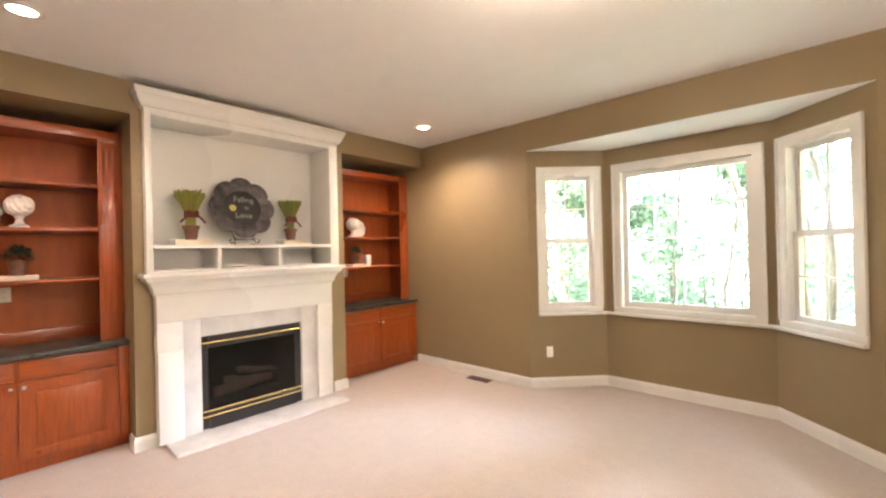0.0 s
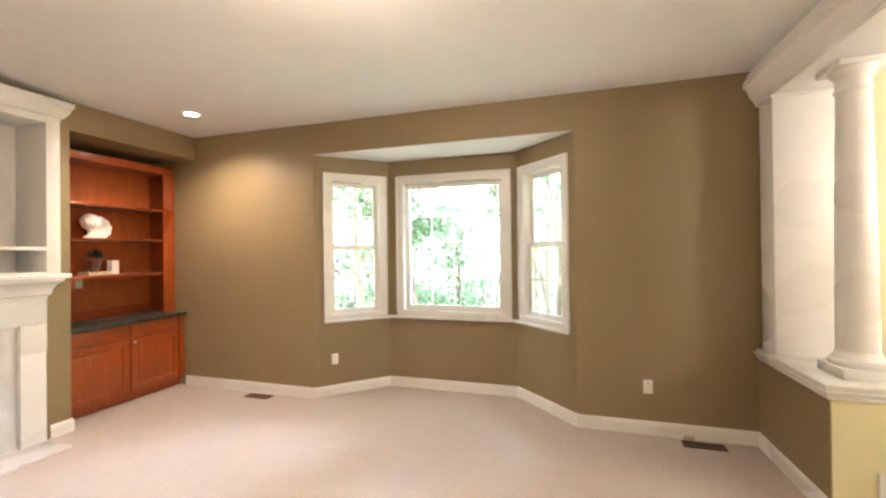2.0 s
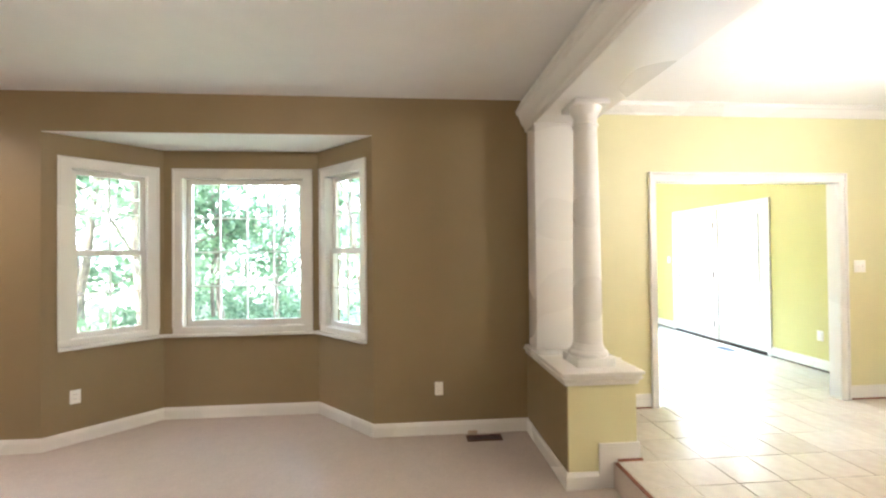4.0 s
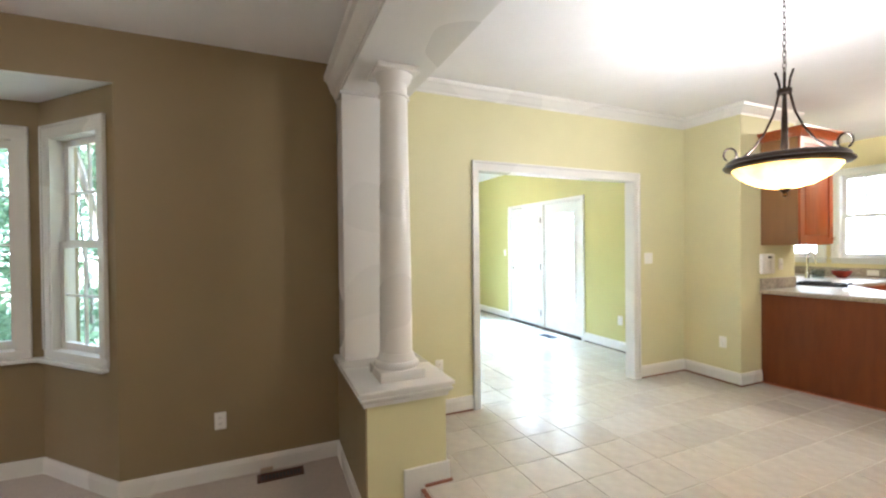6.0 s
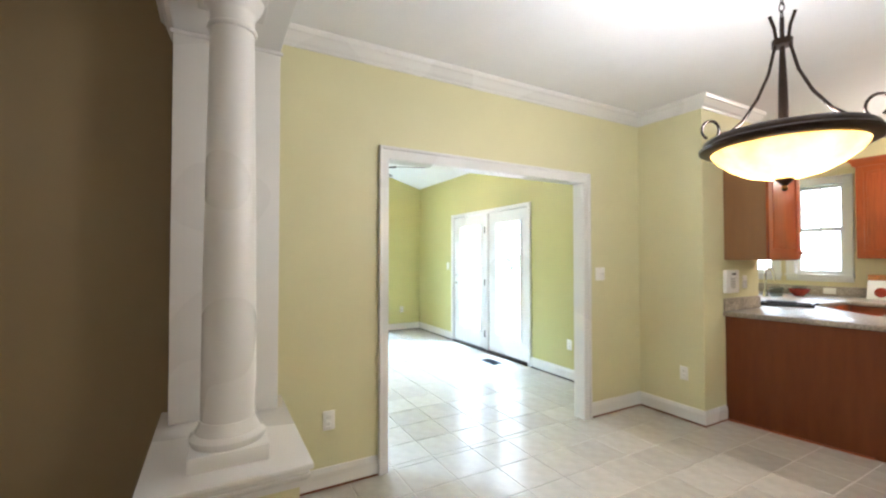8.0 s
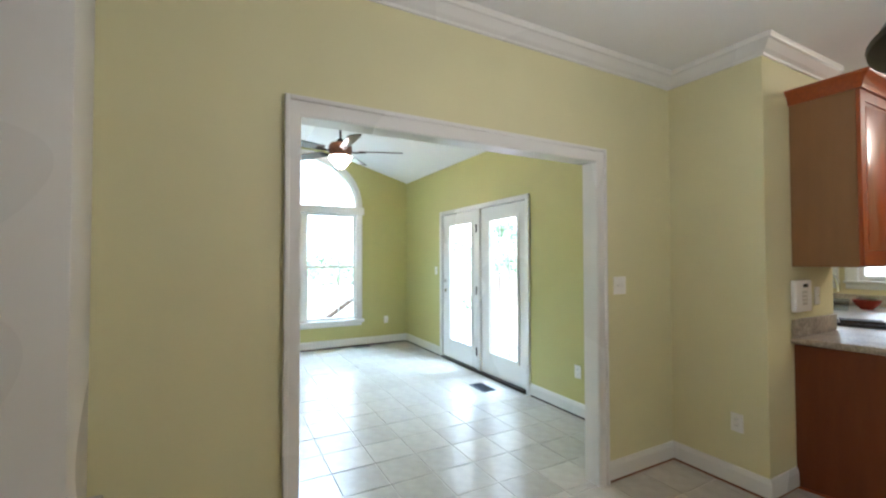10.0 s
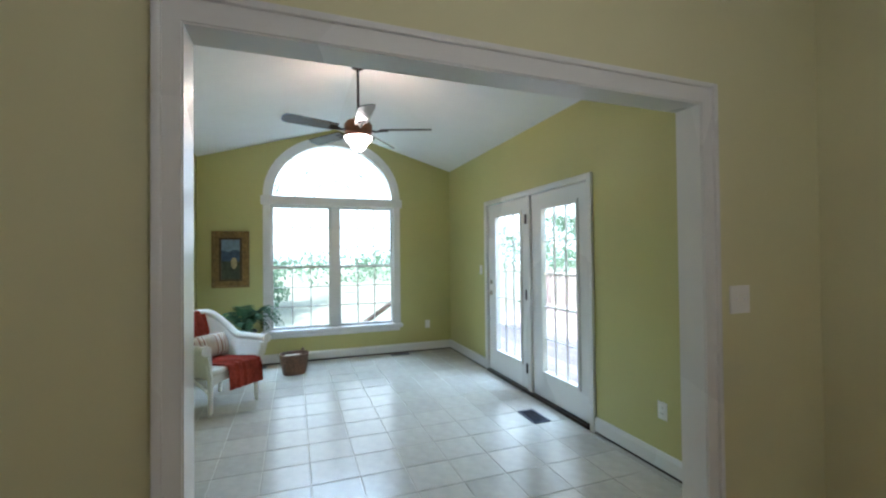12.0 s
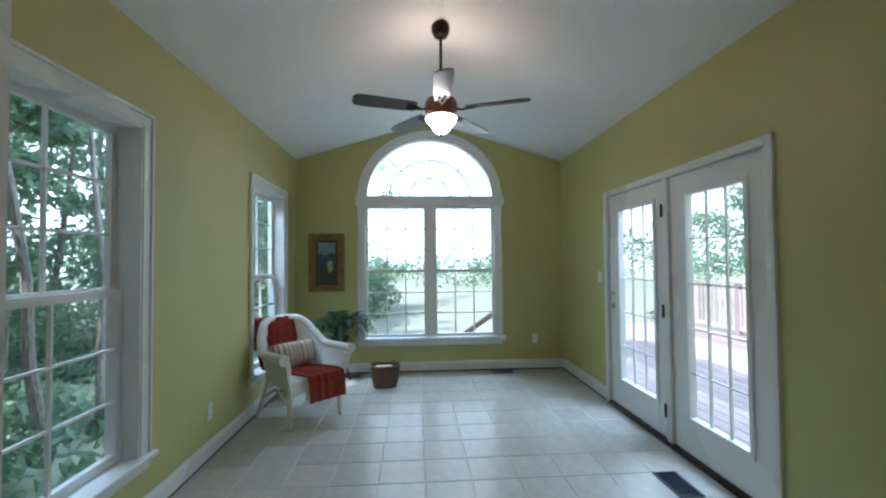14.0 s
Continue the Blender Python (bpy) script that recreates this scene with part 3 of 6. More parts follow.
def window(name, at, rz, u0, u1, w0, w1, cols, rows, hung=True, stool=True, label="white double-hung window with clear glass", deep=0.13, horn=0.03, low=False):
    win = tagged(empty(name, at, rz), label, "window", kind="structure")
    c = CW
    cas = slab([(u0, w0), (u0 + c, w0), (u0 + c, w1 - c), (u1 - c, w1 - c), (u1 - c, w0), (u1, w0), (u1, w1), (u0, w1)], [], -0.016)
    for b in ((u0 - 0.003, u0 + 0.016, w0 + 0.003, w1 + 0.003), (u1 - 0.016, u1 + 0.003, w0 + 0.003, w1 + 0.003), (u0 + 0.016, u1 - 0.016, w1 - 0.016, w1 + 0.003)):
        box(b[0], b[1], -0.026, -0.001, b[2], b[3], 0.003, cas)
    part("casing", cas, TRIM, win)
    i0, i1, t = u0 + c, u1 - c, w1 - c
    jam = bmesh.new()
    box(i0 - 0.004, i0 + 0.014, -0.010, deep, w0, t, 0, jam)
    box(i1 - 0.014, i1 + 0.004, -0.010, deep, w0, t, 0, jam)
    box(i0 + 0.014, i1 - 0.014, -0.010, deep, t - 0.014, t + 0.004, 0, jam)
    part("window_frame", jam, TRIM, win, soft=False)
    if low:
        part("bottom_casing", box(u0, u1, -0.018, deep, w0 - 0.057, w0 + 0.002, 0.004), TRIM, win)
        part("window_sill", box(u0, u1, -0.05, -0.001, w0 - 0.085, w0 - 0.058, 0.006), TRIM, win)
    elif stool:
        st = box(u0 - horn, u1 + horn, -0.05, deep, w0 - 0.026, w0 + 0.002, 0.006)
        part("window_sill", st, TRIM, win)
        part("apron", box(u0, u1, -0.018, -0.001, w0 - 0.085, w0 - 0.026, 0.004), TRIM, win)
    a, b, lo, hi = i0 + 0.014, i1 - 0.014, w0 + 0.002, t - 0.014
    if hung:
        mid = (lo + hi) / 2
        sash("upper_sash", win, a, b, mid - 0.018, hi, deep - 0.05, 0.042, cols, rows)
        sash("lower_sash", win, a, b, lo, mid + 0.018, deep - 0.086, 0.042, cols, rows)
    else:
        sash("fixed_sash", win, a, b, lo, hi, deep - 0.06, 0.05, cols, rows)
    return win


window("window_1", (*BAY_L, 0), A1, 0.10, 0.82, WB, WT, 2, 2, low=True)
window("window_2", (*BAY_M, 0), 0, 0.09, 1.417, WB, WT, 4, 4, hung=False, label="large white picture window with a grid of muntins", low=True)
window("window_3", (*BAY_N, 0), A3, 0.05, L3 - 0.08, WB, WT, 2, 2, low=True)
# the sill runs on through both corners of the bay
lip = [(0.001, WB - 0.085), (0.046, WB - 0.085), (0.05, WB - 0.08), (0.05, WB - 0.063), (0.046, WB - 0.058), (0.001, WB - 0.058)]
f1, f3 = (L1 - 0.8205) / L1, 0.0495 / L3
struct("trim_bay_sill_west", sweep(lip, [(BAY_M[0] + 0.0895, BAY_M[1]), BAY_M, (BAY_M[0] + f1 * (BAY_L[0] - BAY_M[0]), BAY_M[1] + f1 * (BAY_L[1] - BAY_M[1]))]), TRIM, "white sill running through the corner of the bay", "trim")
struct("trim_bay_sill_east", sweep(lip, [(BAY_N[0] + f3 * (BAY_R[0] - BAY_N[0]), BAY_N[1] + f3 * (BAY_R[1] - BAY_N[1])), BAY_N, (BAY_M[0] + 1.4175, BAY_N[1])]), TRIM, "white sill running through the corner of the bay", "trim")
window("window_4", (SW, 0, 0), 90, 0.88, 1.915, 0.37, 2.26, 2, 3, deep=0.165)
window("window_5", (SW, 0, 0), 90, 3.335, 4.385, 0.37, 2.245, 2, 3, deep=0.165)
window("window_6", (5.60, 0, 0), -90, -0.03, 0.62, 1.18, 2.37, 2, 2, horn=0.01)
window("window_10", (5.60, 0, 0), -90, -0.78, -0.09, 1.18, 2.37, 2, 2, horn=0.01)

# arched window of the gable
aw = tagged(empty("window_9", (AX, SN, 0)), "tall white arched window with a sunburst fanlight", "window", kind="structure")


def ell(a, b, n=32):
    return [(a * math.cos(math.pi * k / n), b * math.sin(math.pi * k / n)) for k in range(n + 1)]


def arch_band(a0, b0, a1, b1, depth):
    return slab([(x, AZ + z) for x, z in ell(a1, b1)] + [(x, AZ + z) for x, z in ell(a0, b0)[::-1]], [], depth)


cas = arch_band(0.855, 0.78, 0.932, 0.852, -0.016)
join(cas, arch_band(0.916, 0.836, 0.935, 0.855, -0.028))
box(-0.932, -0.855, -0.016, 0, 0.40, 2.14, 0, cas)
box(0.855, 0.932, -0.016, 0, 0.40, 2.14, 0, cas)
box(-0.935, -0.916, -0.028, -0.001, 0.403, 2.138, 0.003, cas)
box(0.916, 0.935, -0.028, -0.001, 0.403, 2.138, 0.003, cas)
part("casing", cas, TRIM, aw)
part("transom_bar", box(-0.962, 0.965, -0.034, 0.12, 2.142, 2.262, 0.006), TRIM, aw)
part("window_sill", box(-0.965, 0.965, -0.055, 0.12, 0.385, 0.442, 0.006), TRIM, aw)
part("apron", box(-0.93, 0.93, -0.018, 0, 0.335, 0.385, 0.004), TRIM, aw)
jam = box(-0.864, -0.84, -0.01, 0.13, 0.44, 2.14)
box(0.84, 0.864, -0.01, 0.13, 0.44, 2.14, 0, jam)
box(-0.052, 0.052, 0.03, 0.13, 0.44, 2.14, 0, jam)
part("window_frame", jam, TRIM, aw, soft=False)
for u0, u1 in ((-0.84, -0.052), (0.052, 0.84)):
    sash("upper_sash", aw, u0, u1, 1.272, 2.142, 0.082, 0.03, 3, 3, 0.014)
    sash("lower_sash", aw, u0, u1, 0.442, 1.31, 0.046, 0.03, 3, 3, 0.014)
fan_s = part("fanlight_frame", arch_band(0.815, 0.745, 0.866, 0.79, 0.12), TRIM, aw)
for a, b in ((0.53, 0.485), (0.27, 0.245)):
    part("muntin", arch_band(a - 0.009, b - 0.009, a + 0.009, b + 0.009, 0.018), TRIM, fan_s).location.y = 0.06
for k in (45, 90, 135):
    ca, sa = math.cos(radians(k)), math.sin(radians(k))
    part("muntin", tube([(0.27 * ca, 0.07, AZ + 0.245 * sa), (0.82 * ca, 0.07, AZ + 0.75 * sa)], 0.009, 6), TRIM, fan_s)
pn = part("pane", slab([(x, AZ + z) for x, z in ell(0.82, 0.75)], [], 0.004), PANE, fan_s, "clear half-round glass pane", soft=False)
pn.location.y, pn.visible_shadow = 0.075, False

# French doors: local x runs south along the wall, y outwards
fd = tagged(empty("door_1", (SE, 0, 0), -90), "pair of white French doors with divided glass", "door", kind="structure")
fr = box(-3.548, -3.485, -0.02, 0.13, 0.0, 2.10, 0.004)
box(-1.60, -1.545, -0.02, 0.13, 0.0, 2.10, 0.004, fr)
box(-3.485, -1.60, -0.02, 0.13, 2.045, 2.10, 0.004, fr)
box(-2.556, -2.490, -0.012, 0.10, 0.03, 2.045, 0.003, fr)
part("door_frame", fr, TRIM, fd)
part("threshold", box(-3.485, -1.60, -0.03, 0.14, 0.0, 0.03, 0.004), BRONZE, fd, "dark bronze threshold")
for u0, u1, g0, g1 in ((-3.48, -2.56, -3.278, -2.71), (-2.487, -1.605, -2.30, -1.77)):
    leaf = part("door_leaf", slab(rect(u0, u1, 0.035, 2.04), [rect(g0, g1, 0.295, 1.88)], 0.045), TRIM, fd)
    leaf.location.y = 0.012
    gb = slab(rect(g0 - 0.03, g1 + 0.03, 0.265, 1.91), [rect(g0, g1, 0.295, 1.88)], -0.012)
    part("glass_bead", gb, TRIM, leaf)
    bars("muntin", leaf, TRIM, (g0, g1, 0.295, 1.88, 3, 5), 0.012, 0.03, 0.010)
    pane(leaf, g0, g1, 0.295, 1.88, 0.02)
for z in (0.26, 1.02, 1.80):
    part("hinge", lathe([(0.009, -0.05), (0.009, 0.05)], (-2.553, -0.02, z), 10), BRONZE, fd, "dark bronze hinge")
hd = lathe([(0.026, -0.01), (0.026, 0.0)], (0, 0, 0), 16)
bmesh.ops.rotate(hd, verts=hd.verts, cent=(0, 0, 0), matrix=Matrix.Rotation(radians(90), 3, "X"))
bmesh.ops.translate(hd, verts=hd.verts, vec=(-3.408, 0.006, 0.97))
tube([(-3.408, 0.0, 0.97), (-3.408, -0.045, 0.97), (-3.388, -0.05, 0.97), (-3.308, -0.05, 0.965)], 0.009, 8, hd)
part("handle", hd, NICKEL, fd, "satin nickel lever handle")
db = lathe([(0.027, -0.012), (0.020, 0.012)], (0, 0, 0), 16)
bmesh.ops.rotate(db, verts=db.verts, cent=(0, 0, 0), matrix=Matrix.Rotation(radians(90), 3, "X"))
bmesh.ops.translate(db, verts=db.verts, vec=(-3.408, 0.0, 1.10))
part("deadbolt", db, NICKEL, fd, "satin nickel deadbolt")

# cased opening
oc = tagged(empty("door_2", (0, YW, 0)), "wide white cased opening with no door", "opening", kind="structure")
c = slab([(0.0, 0), (0.060, 0), (0.060, 2.035), (1.853, 2.035), (1.853, 0), (1.926, 0), (1.926, 2.112), (0.0, 2.112)], [], -0.018)
for b in ((-0.003, 0.018, 0.002, 2.115), (1.908, 1.929, 0.002, 2.115), (0.018, 1.908, 2.094, 2.115)):
    box(b[0], b[1], -0.030, -0.001, b[2], b[3], 0.004, c)
part("casing", c, TRIM, oc)
j = box(0.049, 0.064, -0.012, 0.099, 0, 2.03)
box(1.848, 1.866, -0.012, 0.099, 0, 2.03, 0, j)
box(0.049, 1.866, -0.012, 0.099, 2.03, 2.045, 0, j)
part("jamb", j, TRIM, oc, soft=False)

# ---- half wall cap, column, pilaster ----
hc = empty("half_wall_cap", (-0.875, -0.4, 0.54), label="white painted wooden cap on the half wall", category="wall cap")
part("cap_board", box(HX0 - 0.045, HX1 + 0.045, HY - 0.045, YW - 0.002, 0.579, 0.602, 0.005), TRIM, hc, shift=(-0.875, -0.4, 0.54))
part("cap_step", box(HX0 - 0.030, HX1 + 0.030, HY - 0.030, YW - 0.004, 0.560, 0.579, 0.003), TRIM, hc, shift=(-0.875, -0.4, 0.54))
cove = [(0, 0.508), (0.012, 0.508), (0.016, 0.533), (0.034, 0.548), (0.036, 0.560), (0, 0.560)]
part("cove_moulding", sweep(cove, [(HX1, YW - 0.02), (HX1, HY), (HX0 - 0.002, HY), (HX0 - 0.002, NW)]), TRIM, hc, shift=(-0.875, -0.4, 0.54))

CX, CY = -0.872, -0.635
col = empty("column", (CX, CY, 0.602), label="white round column standing on the half wall", category="column")
part("plinth", box(-0.138, 0.138, -0.138, 0.138, 0.0, 0.062, 0.005), TRIM, col)
part("base", lathe([(0.133, 0.062), (0.138, 0.072), (0.138, 0.088), (0.130, 0.098), (0.118, 0.104), (0.112, 0.122), (0.106, 0.135), (0.103, 0.15)], segs=40), TRIM, col)
shaft = [(0.100, 0.15)]
for k in range(1, 13):
    f = k / 12
    shaft.append((0.100 - 0.019 * f ** 1.6, 0.15 + (1.72 - 0.15) * f))
part("shaft", lathe(shaft, segs=40), TRIM, col)
part("neck", lathe([(0.081, 1.70), (0.090, 1.704), (0.093, 1.712), (0.090, 1.720), (0.083, 1.724), (0.083, 1.775), (0.090, 1.785), (0.108, 1.812), (0.118, 1.836)], segs=40), TRIM, col)
part("capital", box(-0.128, 0.128, -0.128, 0.128, 1.836, 1.872, 0.005), TRIM, col)

pil = empty("pilaster", (-0.875, -0.05, 0.602), label="tall white flat pilaster against the wall", category="pilaster")
part("board", box(HX0, HX1, -0.20, YW - 0.001, 0.602, 2.4745, 0.004), TRIM, pil, shift=(-0.875, -0.05, 0.602))
part("head_band", box(HX0 - 0.012, HX1 + 0.012, -0.212, -0.199, 2.455, 2.474, 0.003), TRIM, pil, shift=(-0.875, -0.05, 0.602))

# ---- recessed ceiling lights ----


def recessed(x, y):
    r = empty("recessed_ceiling_light", (x, y, CZ), label="lit white recessed ceiling downlight", category="ceiling light")
    tagged(r, group="recessed ceiling lights")
    part("trim_ring", lathe([(0.066, -0.010), (0.086, -0.012), (0.094, -0.006), (0.095, 0.0), (0.066, 0.0)], segs=32, cap=False), TRIM, r)
    part("bulb", lathe([(0.0, -0.006), (0.05, -0.005), (0.066, -0.001)], segs=32), BULB, r, "glowing warm lamp face")
    return r


recessed(-6.08, -0.575), recessed(-6.05, -3.78)

# ---- wall plates, registers ----


def plate(name, at, rz, label, kind, group):
    """A wall plate; local -y faces the room."""
    p = empty(name, at, rz, label=label, category=kind)
    tagged(p, group=group)
    part("cover", box(-0.036, 0.036, -0.007, 0.0, -0.058, 0.058, 0.003), PLASTIC, p)
    if kind == "outlet":
        for z in (-0.02, 0.02):
            s = part("socket", box(-0.016, 0.016, -0.009, -0.006, z - 0.014, z + 0.014, 0.004), PLASTIC, p)
            for u in (-0.006, 0.006):
                part("slot", box(u - 0.0012, u + 0.0012, -0.0096, -0.0088, z - 0.003, z + 0.006), LCD, s, "dark slot", soft=False)
    else:
        part("toggle", box(-0.005, 0.005, -0.018, -0.005, -0.006, 0.012, 0.002), PLASTIC, p)
    return p


OUT = "white plastic wall outlet"
plate("wall_outlet", (-1.905, NW, 0.219), 0, OUT + " on the brown wall", "outlet", "wall outlets")
w1 = pose(*BAY_L, 0, 0, 0, A1) @ Vector((0.211, 0, 0.213))
plate("wall_outlet", w1, A1, OUT + " under the bay window", "outlet", "wall outlets")
plate("wall_outlet", (-0.314, YW, 0.405), 0, OUT + " on the yellow wall", "outlet", "wall outlets")
plate("wall_outlet", (2.605, -0.40, 0.398), -90, OUT + " on the nook wall", "outlet", "wall outlets")
plate("wall_outlet", (2.221, SN, 0.397), 0, OUT + " on the green gable wall", "outlet", "wall outlets")
plate("wall_outlet", (SW, 2.618, 0.338), 90, OUT + " on the green side wall", "outlet", "wall outlets")
plate("wall_outlet", (SE, 0.90, 0.40), -90, OUT + " on the green wall beside the doors", "outlet", "wall outlets")
plate("light_switch", (SE, 3.683, 1.242), -90, "white light switch beside the French doors", "light switch", "light switches")
sw2 = empty("light_switch", (2.065, YW, 1.242), label="white double light switch on the yellow wall", category="light switch")
tagged(sw2, group="light switches")
part("cover", box(-0.058, 0.058, -0.007, 0.0, -0.058, 0.058, 0.003), PLASTIC, sw2)
for u in (-0.023, 0.023):
    part("toggle", box(u - 0.005, u + 0.005, -0.018, -0.005, -0.006, 0.012, 0.002), PLASTIC, sw2)


def register(at, rz, length, width, label, VENT=VENT):
    r = empty("floor_register", at, rz, label=label, category="floor vent")
    tagged(r, group="floor registers")
    part("frame", slab(rect(-length / 2, length / 2, -width / 2, width / 2), [rect(-length / 2 + 0.014, length / 2 - 0.014, -width / 2 + 0.014, width / 2 - 0.014)], 0.007), VENT, r, soft=False).rotation_euler = (radians(90), 0, 0)
    part("well", box(-length / 2 + 0.01, length / 2 - 0.01, -width / 2 + 0.01, width / 2 - 0.01, 0.0005, 0.0012), BLACK, r, "black duct below", soft=False)
    n = int(length / 0.022)
    for k in range(1, n):
        u = -length / 2 + length * k / n
        part("slat", box(u - 0.003, u + 0.003, -width / 2 + 0.012, width / 2 - 0.012, 0.001, 0.006), VENT, r, soft=False)
    return r


register((-5.78, -0.03, LF + 0.001), 0, 0.30, 0.11, "dark bronze metal floor register in the carpet")
register((-1.53, -0.03, LF + 0.001), 0, 0.30, 0.11, "dark bronze metal floor register in the carpet")
register((2.31, 2.01, 0.001), 90, 0.29, 0.16, "dark metal floor register before the French doors", VENT_GREY)
register((1.76, 4.70, 0.001), 0, 0.27, 0.10, "dark metal floor register along the gable wall", VENT_GREY)
register((-0.16, 4.68, 0.001), 0, 0.27, 0.10, "dark metal floor register along the gable wall", VENT_GREY)

ad_ = empty("air_deflector", (-1.62, 0.030, LF + 0.001), label="small tan plastic air deflector behind the floor register", category="deflector")
part("shield", box(-0.040, 0.040, -0.004, 0.004, 0.0, 0.045, 0.003), PILLOW, ad_)
part("lip", box(-0.040, 0.040, -0.018, -0.003, 0.040, 0.047, 0.002), PILLOW, ad_)

# ---- fireplace ----
FY = -2.20
fp = empty("fireplace", (FW, FY, LF), label="white painted fireplace with marble surround and gas insert", category="fireplace")
S = (FW, FY, LF)
part("hearth", box(FW, -6.40, -2.98, -1.42, LF, LF + 0.022, 0.006), MARBLE, fp, "pale veined marble hearth slab", shift=S)
for y0, y1 in ((-3.026, -2.845), (-1.60, -1.429)):
    part("leg", box(FW, -6.689, y0, y1, LF + 0.022, 0.585, 0.004), TRIM, fp, shift=S)
part("frieze", box(FW, -6.685, -3.03, -1.425, 0.82, 1.06, 0.005), TRIM, fp, shift=S)
for y0, y1 in ((-3.03, -2.845), (-1.60, -1.425)):
    part("frieze_block", box(FW, -6.685, y0, y1, 0.585, 0.82, 0.004), TRIM, fp, shift=S)
cr = sweep([(-0.09, 1.02), (0.0, 1.02), (0.006, 1.05), (0.02, 1.06), (0.026, 1.10), (0.05, 1.145), (0.078, 1.165), (0.084, 1.192), (-0.09, 1.192)], [(FW, -3.03), (-6.685, -3.03), (-6.685, -1.425), (FW, -1.425)][::-1])
part("mantel_moulding", cr, TRIM, fp, shift=S)
part("mantel_shelf", box(FW, -6.58, -3.135, -1.305, 1.192, 1.228, 0.006), TRIM, fp, shift=S)
mar = box(FW, -6.725, -2.845, -2.70, LF + 0.022, 0.82, 0.002)
part("marble_side", mar, MARBLE, fp, "pale veined marble tile", shift=S)
part("marble_side", box(FW, -6.725, -1.765, -1.60, LF + 0.022, 0.82, 0.002), MARBLE, fp, "pale veined marble tile", shift=S)
part("marble_top", box(FW, -6.724, -2.70, -1.765, 0.66, 0.82, 0.002), MARBLE, fp, "pale veined marble tile", shift=S)
ins = part("fire_insert", box(-7.2, -7.15, -2.70, -1.765, LF + 0.022, 0.66), BLACK, fp, "black steel gas insert", shift=S)
sid = box(-7.15, -6.76, -2.70, -2.64, LF + 0.022, 0.66)
box(-7.15, -6.76, -1.825, -1.765, LF + 0.022, 0.66, 0, sid)
box(-7.15, -6.735, -2.64, -1.825, 0.55, 0.66, 0, sid)
box(-7.15, -6.735, -2.64, -1.825, LF + 0.022, -0.02, 0, sid)
part("firebox", sid, BLACK, ins, shift=S)
part("fire_glass", box(-6.772, -6.766, -2.64, -1.825, -0.02, 0.55), FIREGLASS, ins, "dark reflecting glass", shift=S)
for z, h in ((0.598, 0.018), (0.004, 0.016), (-0.042, 0.016)):
    part("brass_trim", box(-6.735, -6.722, -2.695, -1.77, z - h / 2, z + h / 2, 0.004), BRASS, ins, "polished brass strip", shift=S)
for a, b, r in (((-6.95, -2.52, 0.08), (-6.95, -2.00, 0.13), 0.045), ((-6.92, -2.45, 0.19), (-6.90, -2.08, 0.13), 0.035), ((-6.96, -2.32, 0.25), (-6.94, -1.95, 0.19), 0.03)):
    tb = tube([Vector(a).lerp(Vector(b), k / 5) + Vector((0, 0, 0.012 * math.sin(k * 2.1))) for k in range(6)], r, 8, taper=r * 0.8)
    part("log", tb, LOG, ins, "grey-brown ceramic log behind the glass", shift=S)

om = empty("overmantel", (FW, FY, 1.228), label="white built-in display niche with crown moulding over the mantel", category="overmantel")
S2 = (FW, FY, 1.228)
OY0, OY1, OX = -3.085, -1.318, -6.70
for y0, y1 in ((OY0, OY0 + 0.045), (OY1 - 0.10, OY1)):
    part("side_panel", box(-7.10, OX, y0, y1, 1.228, 2.54, 0.003), TRIM, om, shift=S2)
part("back_panel", box(-7.12, -7.10, OY0, OY1, 1.228, 2.56), TRIM, om, shift=S2)
part("top_panel", box(-7.10, OX, OY0 + 0.045, OY1 - 0.10, 2.50, 2.545, 0.003), TRIM, om, shift=S2)
part("display_shelf", box(-7.10, OX + 0.006, OY0 + 0.045, OY1 - 0.10, 1.425, 1.455, 0.004), TRIM, om, shift=S2)
for y in (-2.545, -1.985):
    part("cubby_divider", box(-7.10, OX, y - 0.016, y + 0.016, 1.246, 1.425, 0.002), TRIM, om, shift=S2)
part("cubby_floor", box(-7.10, OX, OY0 + 0.045, OY1 - 0.10, 1.2285, 1.246, 0.002), TRIM, om, shift=S2)
ocr = [(-0.05, 2.53), (0.0, 2.53), (0.006, 2.555), (0.02, 2.56), (0.045, 2.60), (0.058, 2.645), (0.070, 2.655), (0.073, 2.695), (-0.05, 2.695)]
part("crown_moulding", sweep(ocr, [(FW + 0.001, OY0), (OX, OY0), (OX, OY1), (FW + 0.001, OY1)][::-1]), TRIM, om, shift=S2)

# ---- bookcases ----


def knob(parent, y, z, x, S):
    k = lathe([(0.006, 0), (0.006, 0.012), (0.014, 0.018), (0.015, 0.024), (0.010, 0.030), (0, 0.031)], segs=14)
    bmesh.ops.rotate(k, verts=k.verts, cent=(0, 0, 0), matrix=Matrix.Rotation(radians(90), 3, "Y"))
    bmesh.ops.translate(k, verts=k.verts, vec=(x, y, z))
    part("knob", k, NICKEL, parent, "round brushed nickel knob", shift=S)


